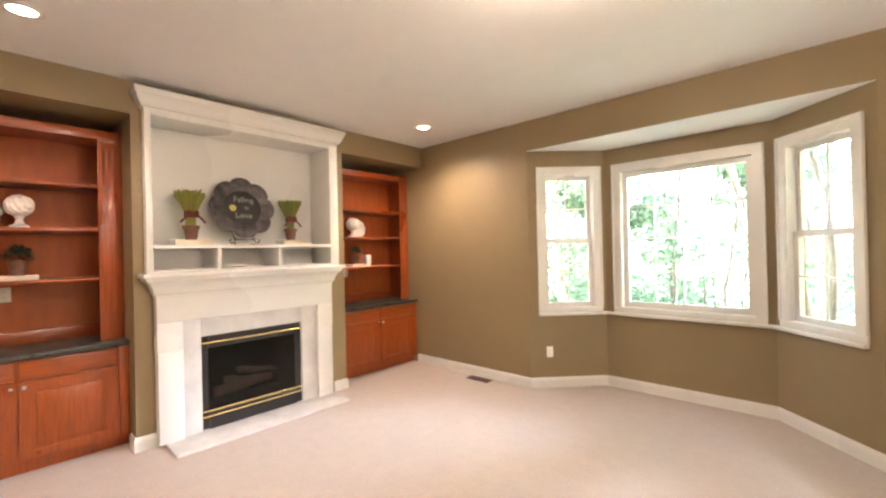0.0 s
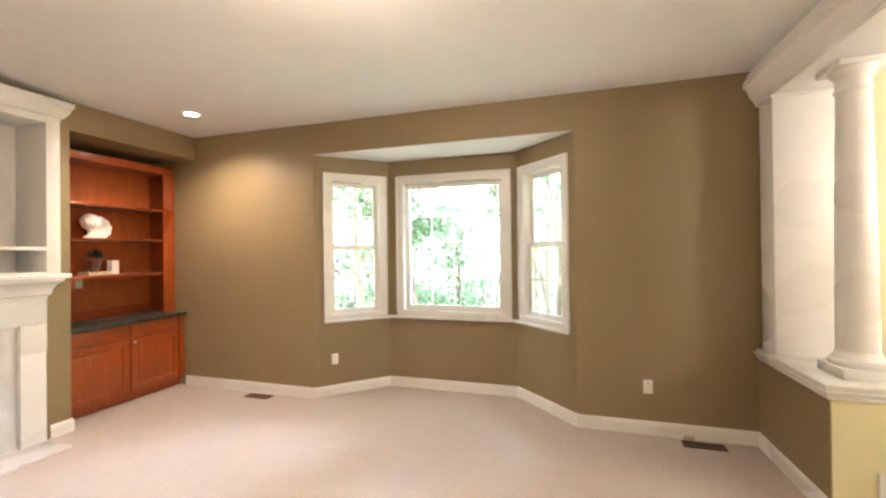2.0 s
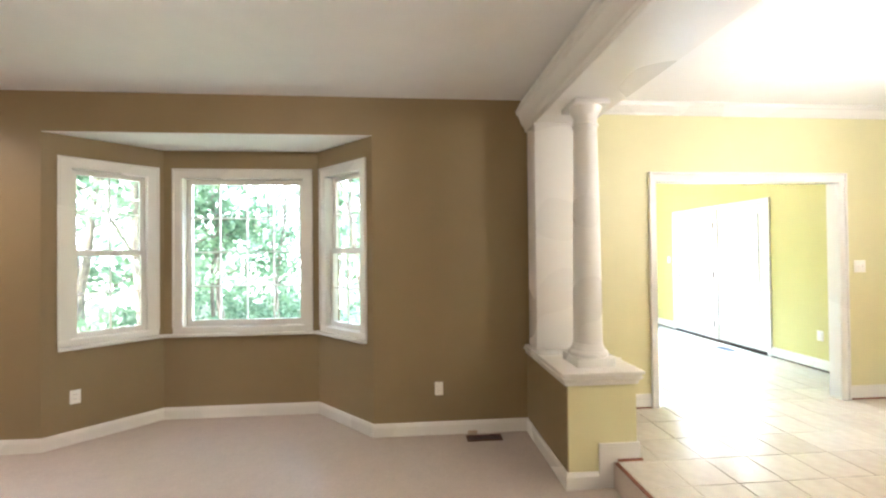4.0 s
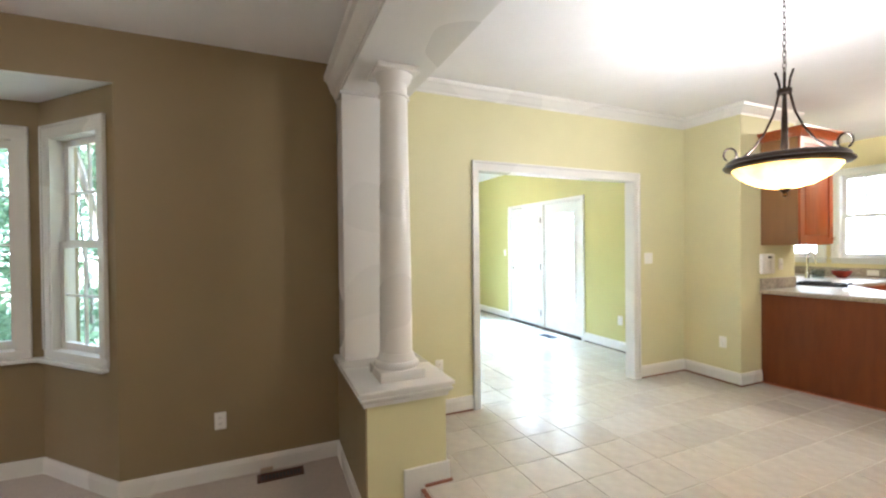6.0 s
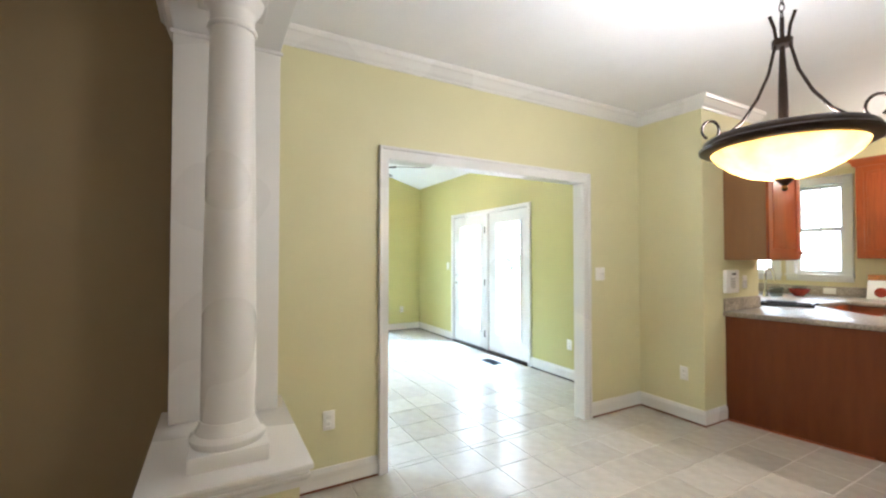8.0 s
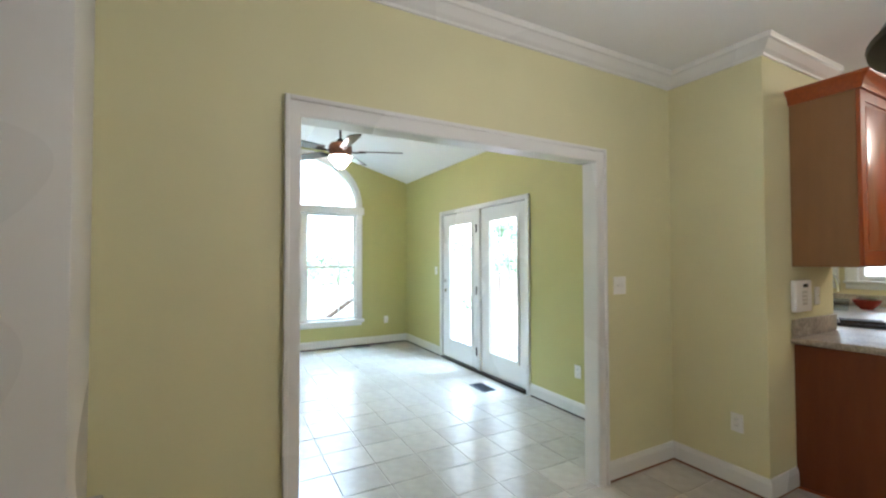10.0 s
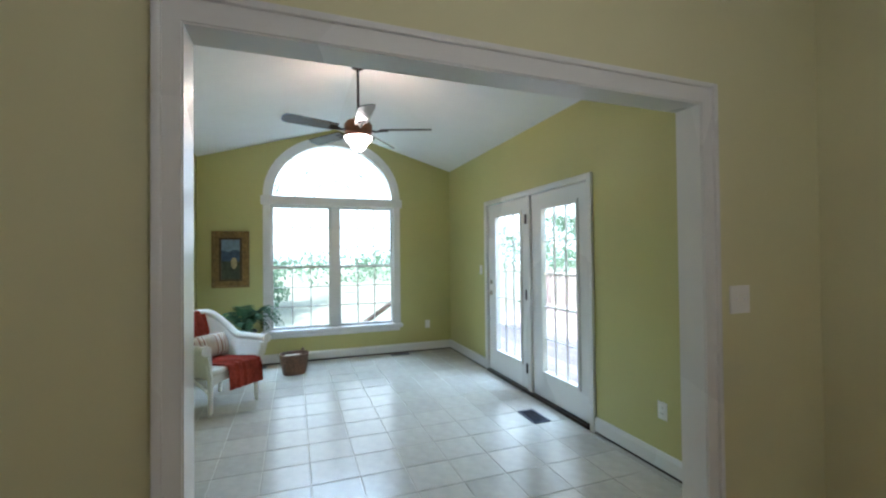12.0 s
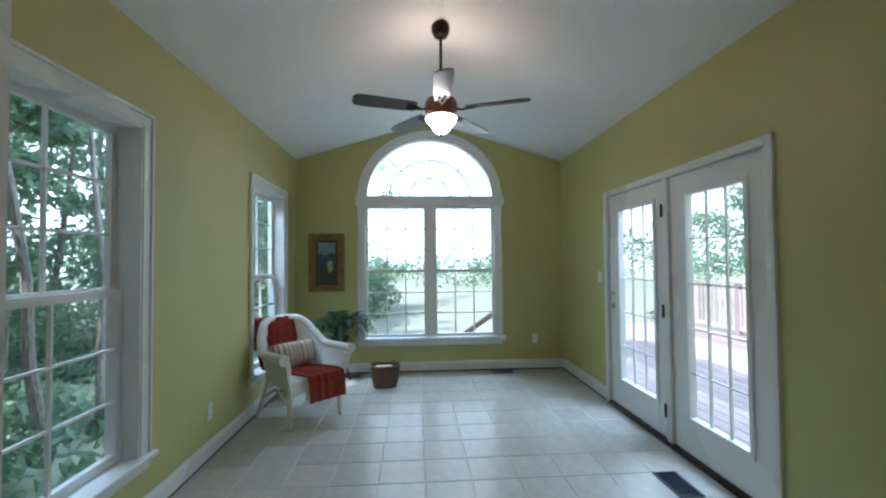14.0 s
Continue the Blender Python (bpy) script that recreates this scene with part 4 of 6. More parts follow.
def panel_door(parent, y0, y1, z0, z1, x, S, name="cabinet_door"):
    w = 0.062
    d = slab(rect(y0, y1, z0, z1), [rect(y0 + w, y1 - w, z0 + w, z1 - w)], 0.02)
    bmesh.ops.transform(d, verts=d.verts, matrix=pose(x, 0, 0, 0, 0, 90))
    ob = part(name, d, CHERRY, parent, "raised-panel cherry door", shift=S)
    pb = box(x - 0.016, x - 0.008, y0 + w, y1 - w, z0 + w, z1 - w)
    part("field", pb, CHERRY, ob, shift=S, soft=False)
    rp = box(x - 0.012, x - 0.002, y0 + w + 0.022, y1 - w - 0.022, z0 + w + 0.022, z1 - w - 0.022, 0.007)
    part("raised_panel", rp, CHERRY, ob, shift=S)
    return ob


def bookcase(y0, y1, label, shelves):
    S = (-7.2, (y0 + y1) / 2, LF)
    base = empty("base_cabinet", S, label=label + " lower cabinet with two doors and drawers", category="cabinet")
    tagged(base, group="fireplace base cabinets")
    X = -6.955
    part("body", box(-7.48, X - 0.02, y0 + 0.002, y1 - 0.002, LF + 0.10, 0.65), CHERRY, base, shift=S, soft=False)
    part("toe_kick", box(-7.48, -7.04, y0 + 0.002, y1 - 0.002, LF, LF + 0.10), CHERRY, base, "dark recessed toe kick", shift=S, soft=False)
    ym = (y0 + y1) / 2
    for a, b in ((y0 + 0.01, ym - 0.004), (ym + 0.004, y1 - 0.075)):
        part("drawer_front", box(X - 0.02, X, a + 0.008, b - 0.008, 0.505, 0.637, 0.006), CHERRY_H, base, shift=S)
        panel_door(base, a + 0.008, b - 0.008, LF + 0.115, 0.490, X, S)
    part("end_stile", box(X - 0.02, X - 0.002, y1 - 0.07, y1 - 0.004, LF + 0.10, 0.65, 0.003), CHERRY, base, shift=S)
    knob(base, ym - 0.035, 0.455, X, S), knob(base, ym + 0.035, 0.455, X, S)
    top = empty("countertop", (-7.2, ym, 0.65), label="dark green-black laminate top on the cherry base cabinet", category="countertop")
    part("slab", box(-7.48, -6.92, y0 + 0.001, y1 - 0.001, 0.651, 0.692, 0.010), COUNTER, top, shift=(-7.2, ym, 0.65))
    up = empty("bookcase", (-7.2, ym, 0.692), label=label + " open bookcase with three shelves", category="bookcase")
    tagged(up, group="fireplace bookcases")
    S = (-7.2, ym, 0.692)
    F = -7.10
    for a, b in ((y0 + 0.002, y0 + 0.03), (y1 - 0.03, y1 - 0.002)):
        part("side", box(-7.47, F, a, b, 0.693, 2.44), CHERRY, up, shift=S, soft=False)
    part("back", box(-7.49, -7.47, y0 + 0.002, y1 - 0.002, 0.693, 2.44), CHERRY_BACK, up, shift=S, soft=False)
    part("top", box(-7.47, F, y0 + 0.03, y1 - 0.03, 2.34, 2.40), CHERRY_H, up, shift=S, soft=False)
    for a, b in ((y0 + 0.002, y0 + 0.145), (y1 - 0.165, y1 - 0.03)):
        st = part("stile", box(F, F + 0.022, a, b, 0.693, 2.40, 0.003), CHERRY, up, shift=S)
        for k in range(3):
            u = (a + b) / 2 + (k - 1) * 0.036
            part("flute", box(F + 0.0225, F + 0.027, u - 0.011, u + 0.011, 0.85, 2.26, 0.002), CHERRY, st, shift=S)
        part("stile_block", box(F + 0.0, F + 0.032, a - 0.0, b + 0.0, 2.30, 2.36, 0.005), CHERRY, st, shift=S)
    part("head_rail", box(F, F + 0.022, y0 + 0.15, y1 - 0.15, 2.325, 2.40, 0.003), CHERRY_H, up, shift=S)
    part("base_rail", box(-7.47, -7.44, y0 + 0.03, y1 - 0.03, 0.693, 0.80, 0.003), CHERRY_H, up, shift=S)
    for z in shelves:
        part("shelf", box(-7.47, F - 0.002, y0 + 0.03, y1 - 0.03, z - 0.024, z, 0.003), CHERRY_H, up, shift=S)
    return up


bookcase(NR0, NW, "cherry wood", (1.905, 1.555, 1.172))
bookcase(NL0, NL1, "cherry wood", (1.955, 1.60, 1.205))

# ---- things on the shelves ----


def finial(x, y, z, label):
    f = empty("stone_ball_finial", (x, y, z), label=label, category="ornament")
    tagged(f, group="ball finials")
    part("pedestal", lathe([(0.055, 0), (0.055, 0.018), (0.03, 0.03), (0.02, 0.06), (0.03, 0.085), (0.022, 0.095)], segs=24), STONE, f)
    b = bmesh.new()
    bmesh.ops.create_icosphere(b, subdivisions=4, radius=0.082)
    for v in b.verts:
        v.co += v.co.normalized() * 0.007 * math.sin(v.co.x * 150) * math.sin(v.co.y * 150 + v.co.z * 90)
        v.co.z += 0.17
    part("ball", b, STONE, f, "carved leafy stone ball")
    return f


def platter(name, at, radius, scallop, lobes, mat, label, category, tilt=12, rz=90):
    """A dished plate standing on edge, its face to local -y."""
    p = empty(name, at, rz, label=label, category=category)
    b = bmesh.new()
    rings = []
    n = 96
    for r, d in ((0.0, 0.012), (0.55, 0.012), (0.62, 0.0), (0.66, -0.008), (0.80, -0.012), (0.93, -0.020), (1.0, -0.012), (0.99, 0.004), (0.6, 0.024), (0, 0.024)):
        ring = []
        for k in range(n if r else 1):
            a = 2 * math.pi * k / n
            w = 1 + scallop * (abs(math.cos(a * lobes / 2)) ** 0.6 - 0.7) * max(0, (r - 0.6) / 0.4)
            ring.append(b.verts.new((radius * r * w * math.cos(a), radius * d / 0.28, radius * r * w * math.sin(a))))
        rings.append(ring)
    for p0, p1 in zip(rings, rings[1:]):
        for k in range(n):
            q = list(dict.fromkeys([p0[k % len(p0)], p0[(k + 1) % len(p0)], p1[(k + 1) % len(p1)], p1[k % len(p1)]]))
            if len(q) > 2:
                b.faces.new(q)
    bmesh.ops.rotate(b, verts=b.verts, cent=(0, 0, 0), matrix=Matrix.Rotation(radians(-tilt), 3, "X"))
    bmesh.ops.translate(b, verts=b.verts, vec=(0, 0, radius))
    return p, part("dish", b, mat, p)


def letters(text, size, at, parent, mat, tilt=12):
    cu = bpy.data.curves.new("lettering", "FONT")
    cu.body, cu.size, cu.align_x, cu.extrude = text, size, "CENTER", 0.0008
    tmp = new("tmp_text", cu)
    me = bpy.data.meshes.new_from_object(tmp.evaluated_get(bpy.context.evaluated_depsgraph_get()))
    bpy.data.objects.remove(tmp)
    me.transform(pose(*at, 90 - tilt, 0, 0))
    me.materials.clear()
    me.materials.append(mat)
    ob = new("lettering", me)
    ob.parent = parent
    return tagged(ob, label="chalk lettering")


SHELF = 1.455
pl, dish = platter("chalkboard_platter", (-6.93, -2.245, SHELF + 0.07), 0.295, 0.13, 8, PLATTER, "dark pewter scalloped platter with a chalkboard centre on an easel", "platter")
fc = lathe([(0.0, 0.0), (0.182, 0.0), (0.182, 0.003), (0.0, 0.003)], segs=48)
bmesh.ops.rotate(fc, verts=fc.verts, cent=(0, 0, 0), matrix=Matrix.Rotation(radians(90 - 12), 3, "X"))
bmesh.ops.translate(fc, verts=fc.verts, vec=(0, 0.006, 0.285))
part("chalkboard", fc, SLATE, pl, "black slate writing face")
letters("Falling", 0.078, (0.012, 0.0125, 0.352), pl, CHALK)
letters("in", 0.06, (0.035, -0.0045, 0.28), pl, CHALK)
letters("Love", 0.082, (0.0, -0.0215, 0.195), pl, CHALK)
lf = lathe([(0, 0), (0.034, 0), (0.034, 0.002), (0, 0.002)], segs=7)
bmesh.ops.rotate(lf, verts=lf.verts, cent=(0, 0, 0), matrix=Matrix.Rotation(radians(90 - 12), 3, "X"))
bmesh.ops.translate(lf, verts=lf.verts, vec=(-0.095, 0.0005, 0.29))
part("chalk_leaf", lf, CHALKY, pl, "yellow chalk leaf drawing")
es = empty("plate_easel", (-6.93, -2.245, SHELF), 90, label="black wrought-iron plate easel with scrolled feet", category="easel")
for s in (-1, 1):
    pts = [(s * 0.10, 0.10, 0.40), (s * 0.095, 0.05, 0.16), (s * 0.09, -0.01, 0.06), (s * 0.088, -0.05, 0.055)]
    part("upright", tube(pts, 0.005, 8), BLACK, es)
    sc = [(s * (0.125 + (0.040 - 0.0042 * k) * math.cos(0.65 * k + 2.4)), -0.03, 0.045 + (0.040 - 0.0042 * k) * math.sin(0.65 * k + 2.4)) for k in range(9)]
    part("scroll", tube(sc, 0.005, 8), PLATTER, es)
    part("foot", tube([(s * 0.09, -0.03, 0.02), (s * 0.09, -0.03, 0.006), (s * 0.09, 0.10, 0.006)], 0.005, 8), BLACK, es)
part("cross_bar", tube([(-0.09, -0.03, 0.055), (0.09, -0.03, 0.055)], 0.004, 8), BLACK, es)


def book(x, y, z, w, d, h, label, name="closed_book", turn=0):
    b = empty(name, (x, y, z), turn, label=label, category="book")
    part("cover", box(-d / 2, d / 2, -w / 2, w / 2, h - 0.004, h, 0.001), CREAMBOOK, b)
    part("cover", box(-d / 2, d / 2, -w / 2, w / 2, 0, 0.004, 0.001), CREAMBOOK, b)
    part("pages", box(-d / 2 + 0.004, d / 2 - 0.005, -w / 2 + 0.005, w / 2 - 0.005, 0.004, h - 0.004), PLASTIC, b, soft=False)
    part("spine", box(d / 2 - 0.004, d / 2, -w / 2, w / 2, 0.004, h - 0.004), CREAMBOOK, b, soft=False)
    return b


rng = random.Random(4)


def sheaf(x, y, z):
    t = empty("potted_wheat_sheaf", (x, y, z), label="green wheat bundle with dark red ribbon in a clay pot", category="plant")
    tagged(t, group="wheat sheaves on the mantel shelf")
    part("pot", lathe([(0.038, 0), (0.052, 0.085), (0.058, 0.085), (0.060, 0.11), (0.052, 0.11), (0.050, 0.095), (0, 0.093)], segs=28), TERRA, t)
    b = bmesh.new()
    for k in range(150):
        a, q = rng.uniform(0, 6.283), math.sqrt(rng.random())
        r0, r1 = 0.036 * q, (0.058 + 0.045 * q) * q
        h = rng.uniform(0.34, 0.385)
        p0, p1, p2 = (r0 * math.cos(a), r0 * math.sin(a), 0.095), (r0 * 0.95 * math.cos(a), r0 * 0.95 * math.sin(a), 0.20), (r1 * 1.1 * math.cos(a), r1 * 1.1 * math.sin(a), h)
        tube([p0, p1, tuple((c + d) / 2 * 0.97 + (0.01 if i == 2 else 0) for i, (c, d) in enumerate(zip(p1, p2))), p2], 0.0026, 4, b, taper=0.004)
    part("sheaf", b, STALK, t, "bundle of green-gold stalks", soft=False)
    rb = lathe([(0.040, 0.17), (0.047, 0.18), (0.047, 0.215), (0.040, 0.225)], segs=24, cap=False)
    part("ribbon", rb, RIBBON, t, "dark red satin ribbon")
    for s in (-1, 1):
        lo = [(0.045, s * (0.006 + 0.03 * math.sin(v)), 0.198 + 0.022 * math.sin(2 * v)) for v in [q * math.pi / 8 for q in range(9)]]
        part("bow_loop", tube(lo, 0.010, 6), RIBBON, t)
        part("ribbon_tail", tube([(0.045, s * 0.01, 0.195), (0.055, s * 0.05, 0.17), (0.05, s * 0.085, 0.13)], 0.008, 6), RIBBON, t)
    return t


for y, w, k in ((-2.71, 0.30, 1.16), (-1.775, 0.25, 1.10)):
    book(-6.90, y, SHELF + 0.001, w, 0.2, 0.046, "cream hardback book lying flat under a wheat sheaf")
    sheaf(-6.90, y, SHELF + 0.048).scale = (k, k, k)

finial(-7.25, -0.74, 1.557, "white carved stone ball on a small pedestal")
p2, _ = platter("scalloped_plate", (-7.34, -0.60, 1.556), 0.125, 0.12, 10, CERAMIC, "white scalloped ceramic plate standing on the shelf", "plate", tilt=14)
finial(-7.25, -3.767, 1.602, "white carved stone ball on a small pedestal")
p3, _ = platter("scalloped_plate", (-7.34, -3.98, 1.601), 0.125, 0.12, 10, CERAMIC, "white scalloped ceramic plate standing on the shelf", "plate", tilt=14)


def potted(x, y, z, label):
    t = empty("potted_plant", (x, y, z), label=label, category="plant")
    tagged(t, group="small potted plants")
    part("pot", lathe([(0.042, 0), (0.056, 0.10), (0.060, 0.10), (0.060, 0.115), (0.052, 0.115), (0.05, 0.105), (0, 0.104)], segs=28), TERRA, t, "mossy brown pot")
    b = bmesh.new()
    for k in range(260):
        a, e = rng.uniform(0, 6.283), rng.uniform(-0.2, 1.5)
        d = Vector((math.cos(a) * math.cos(e), math.sin(a) * math.cos(e), math.sin(e)))
        c = Vector((0, 0, 0.13)) + d * rng.uniform(0.05, 0.085)
        s = d.cross(Vector((0.3, 0.2, 1))).normalized() * 0.012
        tip = c + d * 0.03 + Vector((0, 0, 0.005))
        v = [b.verts.new(p) for p in (c - s, c + s, tip)]
        b.faces.new(v)
    part("leaves", b, DARKLEAF, t, "dense dark green leaves", soft=False)
    return t


for y, zs in ((-0.70, 1.173), (-3.78, 1.206)):
    book(-7.25, y, zs, 0.22, 0.17, 0.034, "cream book lying flat on a bookcase shelf")
    potted(-7.25, y, zs + 0.035, "dark green potted plant standing on a cream book")
vb = empty("white_block_vase", (-7.25, -0.52, 1.173), label="white square ceramic vase on the shelf", category="vase")
vv = slab(rect(-0.036, 0.036, -0.036, 0.036), [rect(-0.028, 0.028, -0.028, 0.028)], -0.15)
bmesh.ops.rotate(vv, verts=vv.verts, cent=(0, 0, 0), matrix=Matrix.Rotation(radians(-90), 3, "X"))
zlo = min(v.co.z for v in vv.verts)
bmesh.ops.translate(vv, verts=vv.verts, vec=(0, 0, -zlo))
part("body", vv, CERAMIC, vb)
for y in (-0.72, -3.85):
    plate("wall_outlet", (-7.468, y, 1.09), 90, "white plastic outlet inside the bookcase", "outlet", "wall outlets")

# ---- unseen fixtures that light the rooms ----
# downlights added for the two unseen spots
recessed(-3.0, -5.4), recessed(-5.2, -5.6)
# only the first has a known glow; the others go with the fill lamps
for lx, ly, lz in ((-3.5, -2.35, CZ), (1.9, -4.5, 2.725), (4.4, -1.9, 2.725)):
    fl = empty("unseen_ceiling_light", (lx, ly, lz), label="unseen round flush ceiling light with a nickel pan", category="ceiling light")
    tagged(fl, group="flush ceiling lights")
    part("pan", lathe([(0.15, -0.03), (0.16, -0.02), (0.16, 0.0)], segs=32), NICKEL, fl)

# ---- pendant lamp of the dining room ----
PX, PY = 0.972, -1.775
pd = empty("pendant_lamp", (PX, PY, 1.65), label="bronze pendant lamp with a glowing amber glass bowl on a chain", category="pendant lamp")
pd.scale = (0.925, 0.925, 1.0)
bowl = [(0.0, 0.035), (0.06, 0.038), (0.13, 0.055), (0.19, 0.085), (0.235, 0.12), (0.262, 0.158)]
part("glass_bowl", lathe(bowl, segs=48, cap=False), BOWLGLASS, pd, "lit marbled amber glass bowl")
part("rim", lathe([(0.255, 0.150), (0.285, 0.152), (0.300, 0.162), (0.302, 0.172), (0.290, 0.180), (0.284, 0.196), (0.270, 0.206), (0.255, 0.206), (0.255, 0.150)], segs=64, cap=False), BRONZE, pd)
part("finial", lathe([(0.0, -0.012), (0.008, -0.008), (0.012, 0.0), (0.008, 0.010), (0.020, 0.022), (0.034, 0.034), (0.034, 0.040), (0, 0.042)], segs=24), BRONZE, pd)
part("stem", lathe([(0.008, 0.04), (0.020, 0.19), (0.016, 0.40), (0.008, 0.57), (0.008, 0.66)], segs=14), BRONZE, pd)
part("collar", lathe([(0.012, 0.545), (0.036, 0.548), (0.036, 0.572), (0.012, 0.575)], segs=18), BRONZE, pd)
for k in range(3):
    a = radians(25 + 120 * k)
    prof = [(0.262, 0.196), (0.215, 0.215), (0.16, 0.26), (0.10, 0.345), (0.055, 0.44), (0.030, 0.54), (0.024, 0.58), (0.030, 0.62), (0.048, 0.665)]
    part("arm", tube([(r * math.cos(a), r * math.sin(a), z) for r, z in prof], 0.0065, 8), BRONZE, pd)
    ring = [((0.285 - 0.034 * math.cos(t)) * math.cos(a), (0.285 - 0.034 * math.cos(t)) * math.sin(a), 0.232 + 0.036 * math.sin(t)) for t in [q * 2 * math.pi / 16 - 1.2 for q in range(15)]]
    part("ring", tube(ring, 0.0055, 6), BRONZE, pd)
z = 0.655
k = 0
while z < 1.085:
    a = radians(90 * (k % 2))
    ln = [(0.009 * math.cos(t) * math.cos(a), 0.009 * math.cos(t) * math.sin(a), z + 0.014 + 0.019 * math.sin(t)) for t in [q * 2 * math.pi / 10 for q in range(11)]]
    part("chain_link", tube(ln, 0.0026, 5), BRONZE, pd)
    z, k = z + 0.030, k + 1
part("canopy", lathe([(0.012, 1.075), (0.05, 1.09), (0.062, 1.105), (0.064, 1.114)], segs=28), BRONZE, pd)

# ---- ceiling fan of the sunroom ----
FX, FYY = 0.872, 2.56
fan = empty("ceiling_fan", (FX, FYY, 2.42), label="dark bronze five-blade ceiling fan with a lit glass bowl", category="ceiling fan")
part("canopy", lathe([(0.025, 0.70), (0.05, 0.71), (0.068, 0.745), (0.070, 0.79), (0.06, 0.81)], segs=28), BRONZE, fan)
part("downrod", lathe([(0.012, 0.26), (0.012, 0.72)], segs=14), BRONZE, fan)
part("coupling", lathe([(0.045, 0.235), (0.036, 0.27), (0.018, 0.29)], segs=24), BRONZE, fan)
part("motor_housing", lathe([(0.07, 0.10), (0.115, 0.115), (0.125, 0.14), (0.125, 0.195), (0.105, 0.225), (0.045, 0.24)], segs=36), COPPER, fan)
part("light_fitter", lathe([(0.10, 0.085), (0.112, 0.09), (0.105, 0.112), (0.06, 0.118)], segs=32), COPPER, fan)
part("glass_bowl", lathe([(0.0, -0.036), (0.03, -0.034), (0.055, -0.014), (0.082, 0.026), (0.108, 0.056), (0.118, 0.084), (0.108, 0.088), (0.0, 0.09)], segs=36), FANGLASS, fan, "lit frosted glass bowl")
part("finial", lathe([(0.0, -0.062), (0.009, -0.054), (0.014, -0.044), (0.010, -0.034), (0, -0.032)], segs=16), BRONZE, fan)
for k in range(5):
    a = -92 + 72 * k
    b = bmesh.new()
    outl = [(0.20, -0.055), (0.30, -0.062), (0.60, -0.068), (0.645, -0.060), (0.662, -0.03), (0.664, 0.03), (0.645, 0.060), (0.60, 0.068), (0.30, 0.062), (0.20, 0.055)]
    f = b.faces.new([b.verts.new((x, y, 0)) for x, y in outl])
    ext = bmesh.ops.extrude_face_region(b, geom=[f])
    bmesh.ops.translate(b, verts=[g for g in ext["geom"] if isinstance(g, bmesh.types.BMVert)], vec=(0, 0, 0.008))
    bmesh.ops.transform(b, verts=b.verts, matrix=pose(0, 0, 0.145, 0, 0, a) @ pose(0, 0, 0, 12, 0, 0))
    bl = part("blade", b, BLADE, fan, "dark walnut fan blade")
    ir = tube([(0.11, 0, 0.0), (0.16, 0.0, -0.012), (0.21, 0.018, -0.004), (0.27, 0.02, -0.003)], 0.009, 6)
    tube([(0.16, 0, -0.012), (0.21, -0.018, -0.004), (0.27, -0.02, -0.003)], 0.009, 6, ir)
    bmesh.ops.transform(ir, verts=ir.verts, matrix=pose(0, 0, 0.145, 0, 0, a) @ pose(0, 0, 0, 12, 0, 0))
    part("blade_iron", ir, BRONZE, bl)

# ---- kitchen ----
PEN = [(2.925, -0.572), (3.045, -1.45), (3.20, -2.35), (3.84, -2.35), (3.61, -1.31), (4.16, -0.72), (4.16, -0.572)]


def prism(pts, z0, z1, bevel=0.0):
    b = bmesh.new()
    f = b.faces.new([b.verts.new((x, y, z0)) for x, y in pts])
    ext = bmesh.ops.extrude_face_region(b, geom=[f])
    bmesh.ops.translate(b, verts=[g for g in ext["geom"] if isinstance(g, bmesh.types.BMVert)], vec=(0, 0, z1 - z0))
    if bevel:
        bmesh.ops.bevel(b, geom=b.edges[:], offset=bevel, segments=2, affect="EDGES", profile=0.5)
    return b


S = (3.2, -1.4, 0.0)
pen = empty("kitchen_peninsula", S, label="cherry panelled kitchen peninsula facing the dining room", category="cabinet")
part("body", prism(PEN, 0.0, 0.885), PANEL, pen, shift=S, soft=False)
part("base_strip", prism([(2.917, -0.576), (3.037, -1.45), (3.045, -1.45), (2.925, -0.576)], 0.0, 0.012), CHERRY_H, pen, shift=S, soft=False)
ptop = empty("granite_countertop", (3.2, -1.4, 0.886), label="speckled tan granite top on peninsula and corner cabinets", category="countertop")
TOP = [(2.885, -0.571), (3.005, -1.46), (3.16, -2.38), (3.88, -2.38), (3.64, -1.30), (4.20, -0.70), (4.94, -0.74), (4.94, -2.32), (5.598, -2.32), (5.598, 0.948), (3.505, 0.948), (3.505, -0.571)]
part("slab", prism(TOP, 0.887, 0.927, 0.008), GRANITE, ptop, shift=(3.2, -1.4, 0.886))
part("splash", box(2.90, 3.49, -0.592, -0.5715, 0.928, 1.035, 0.003), GRANITE, ptop, "low granite splash against the wall", shift=(3.2, -1.4, 0.886))
part("splash", box(5.575, 5.598, -2.32, 0.92, 0.928, 1.04, 0.003), GRANITE, ptop, "low granite splash against the wall", shift=(3.2, -1.4, 0.886))


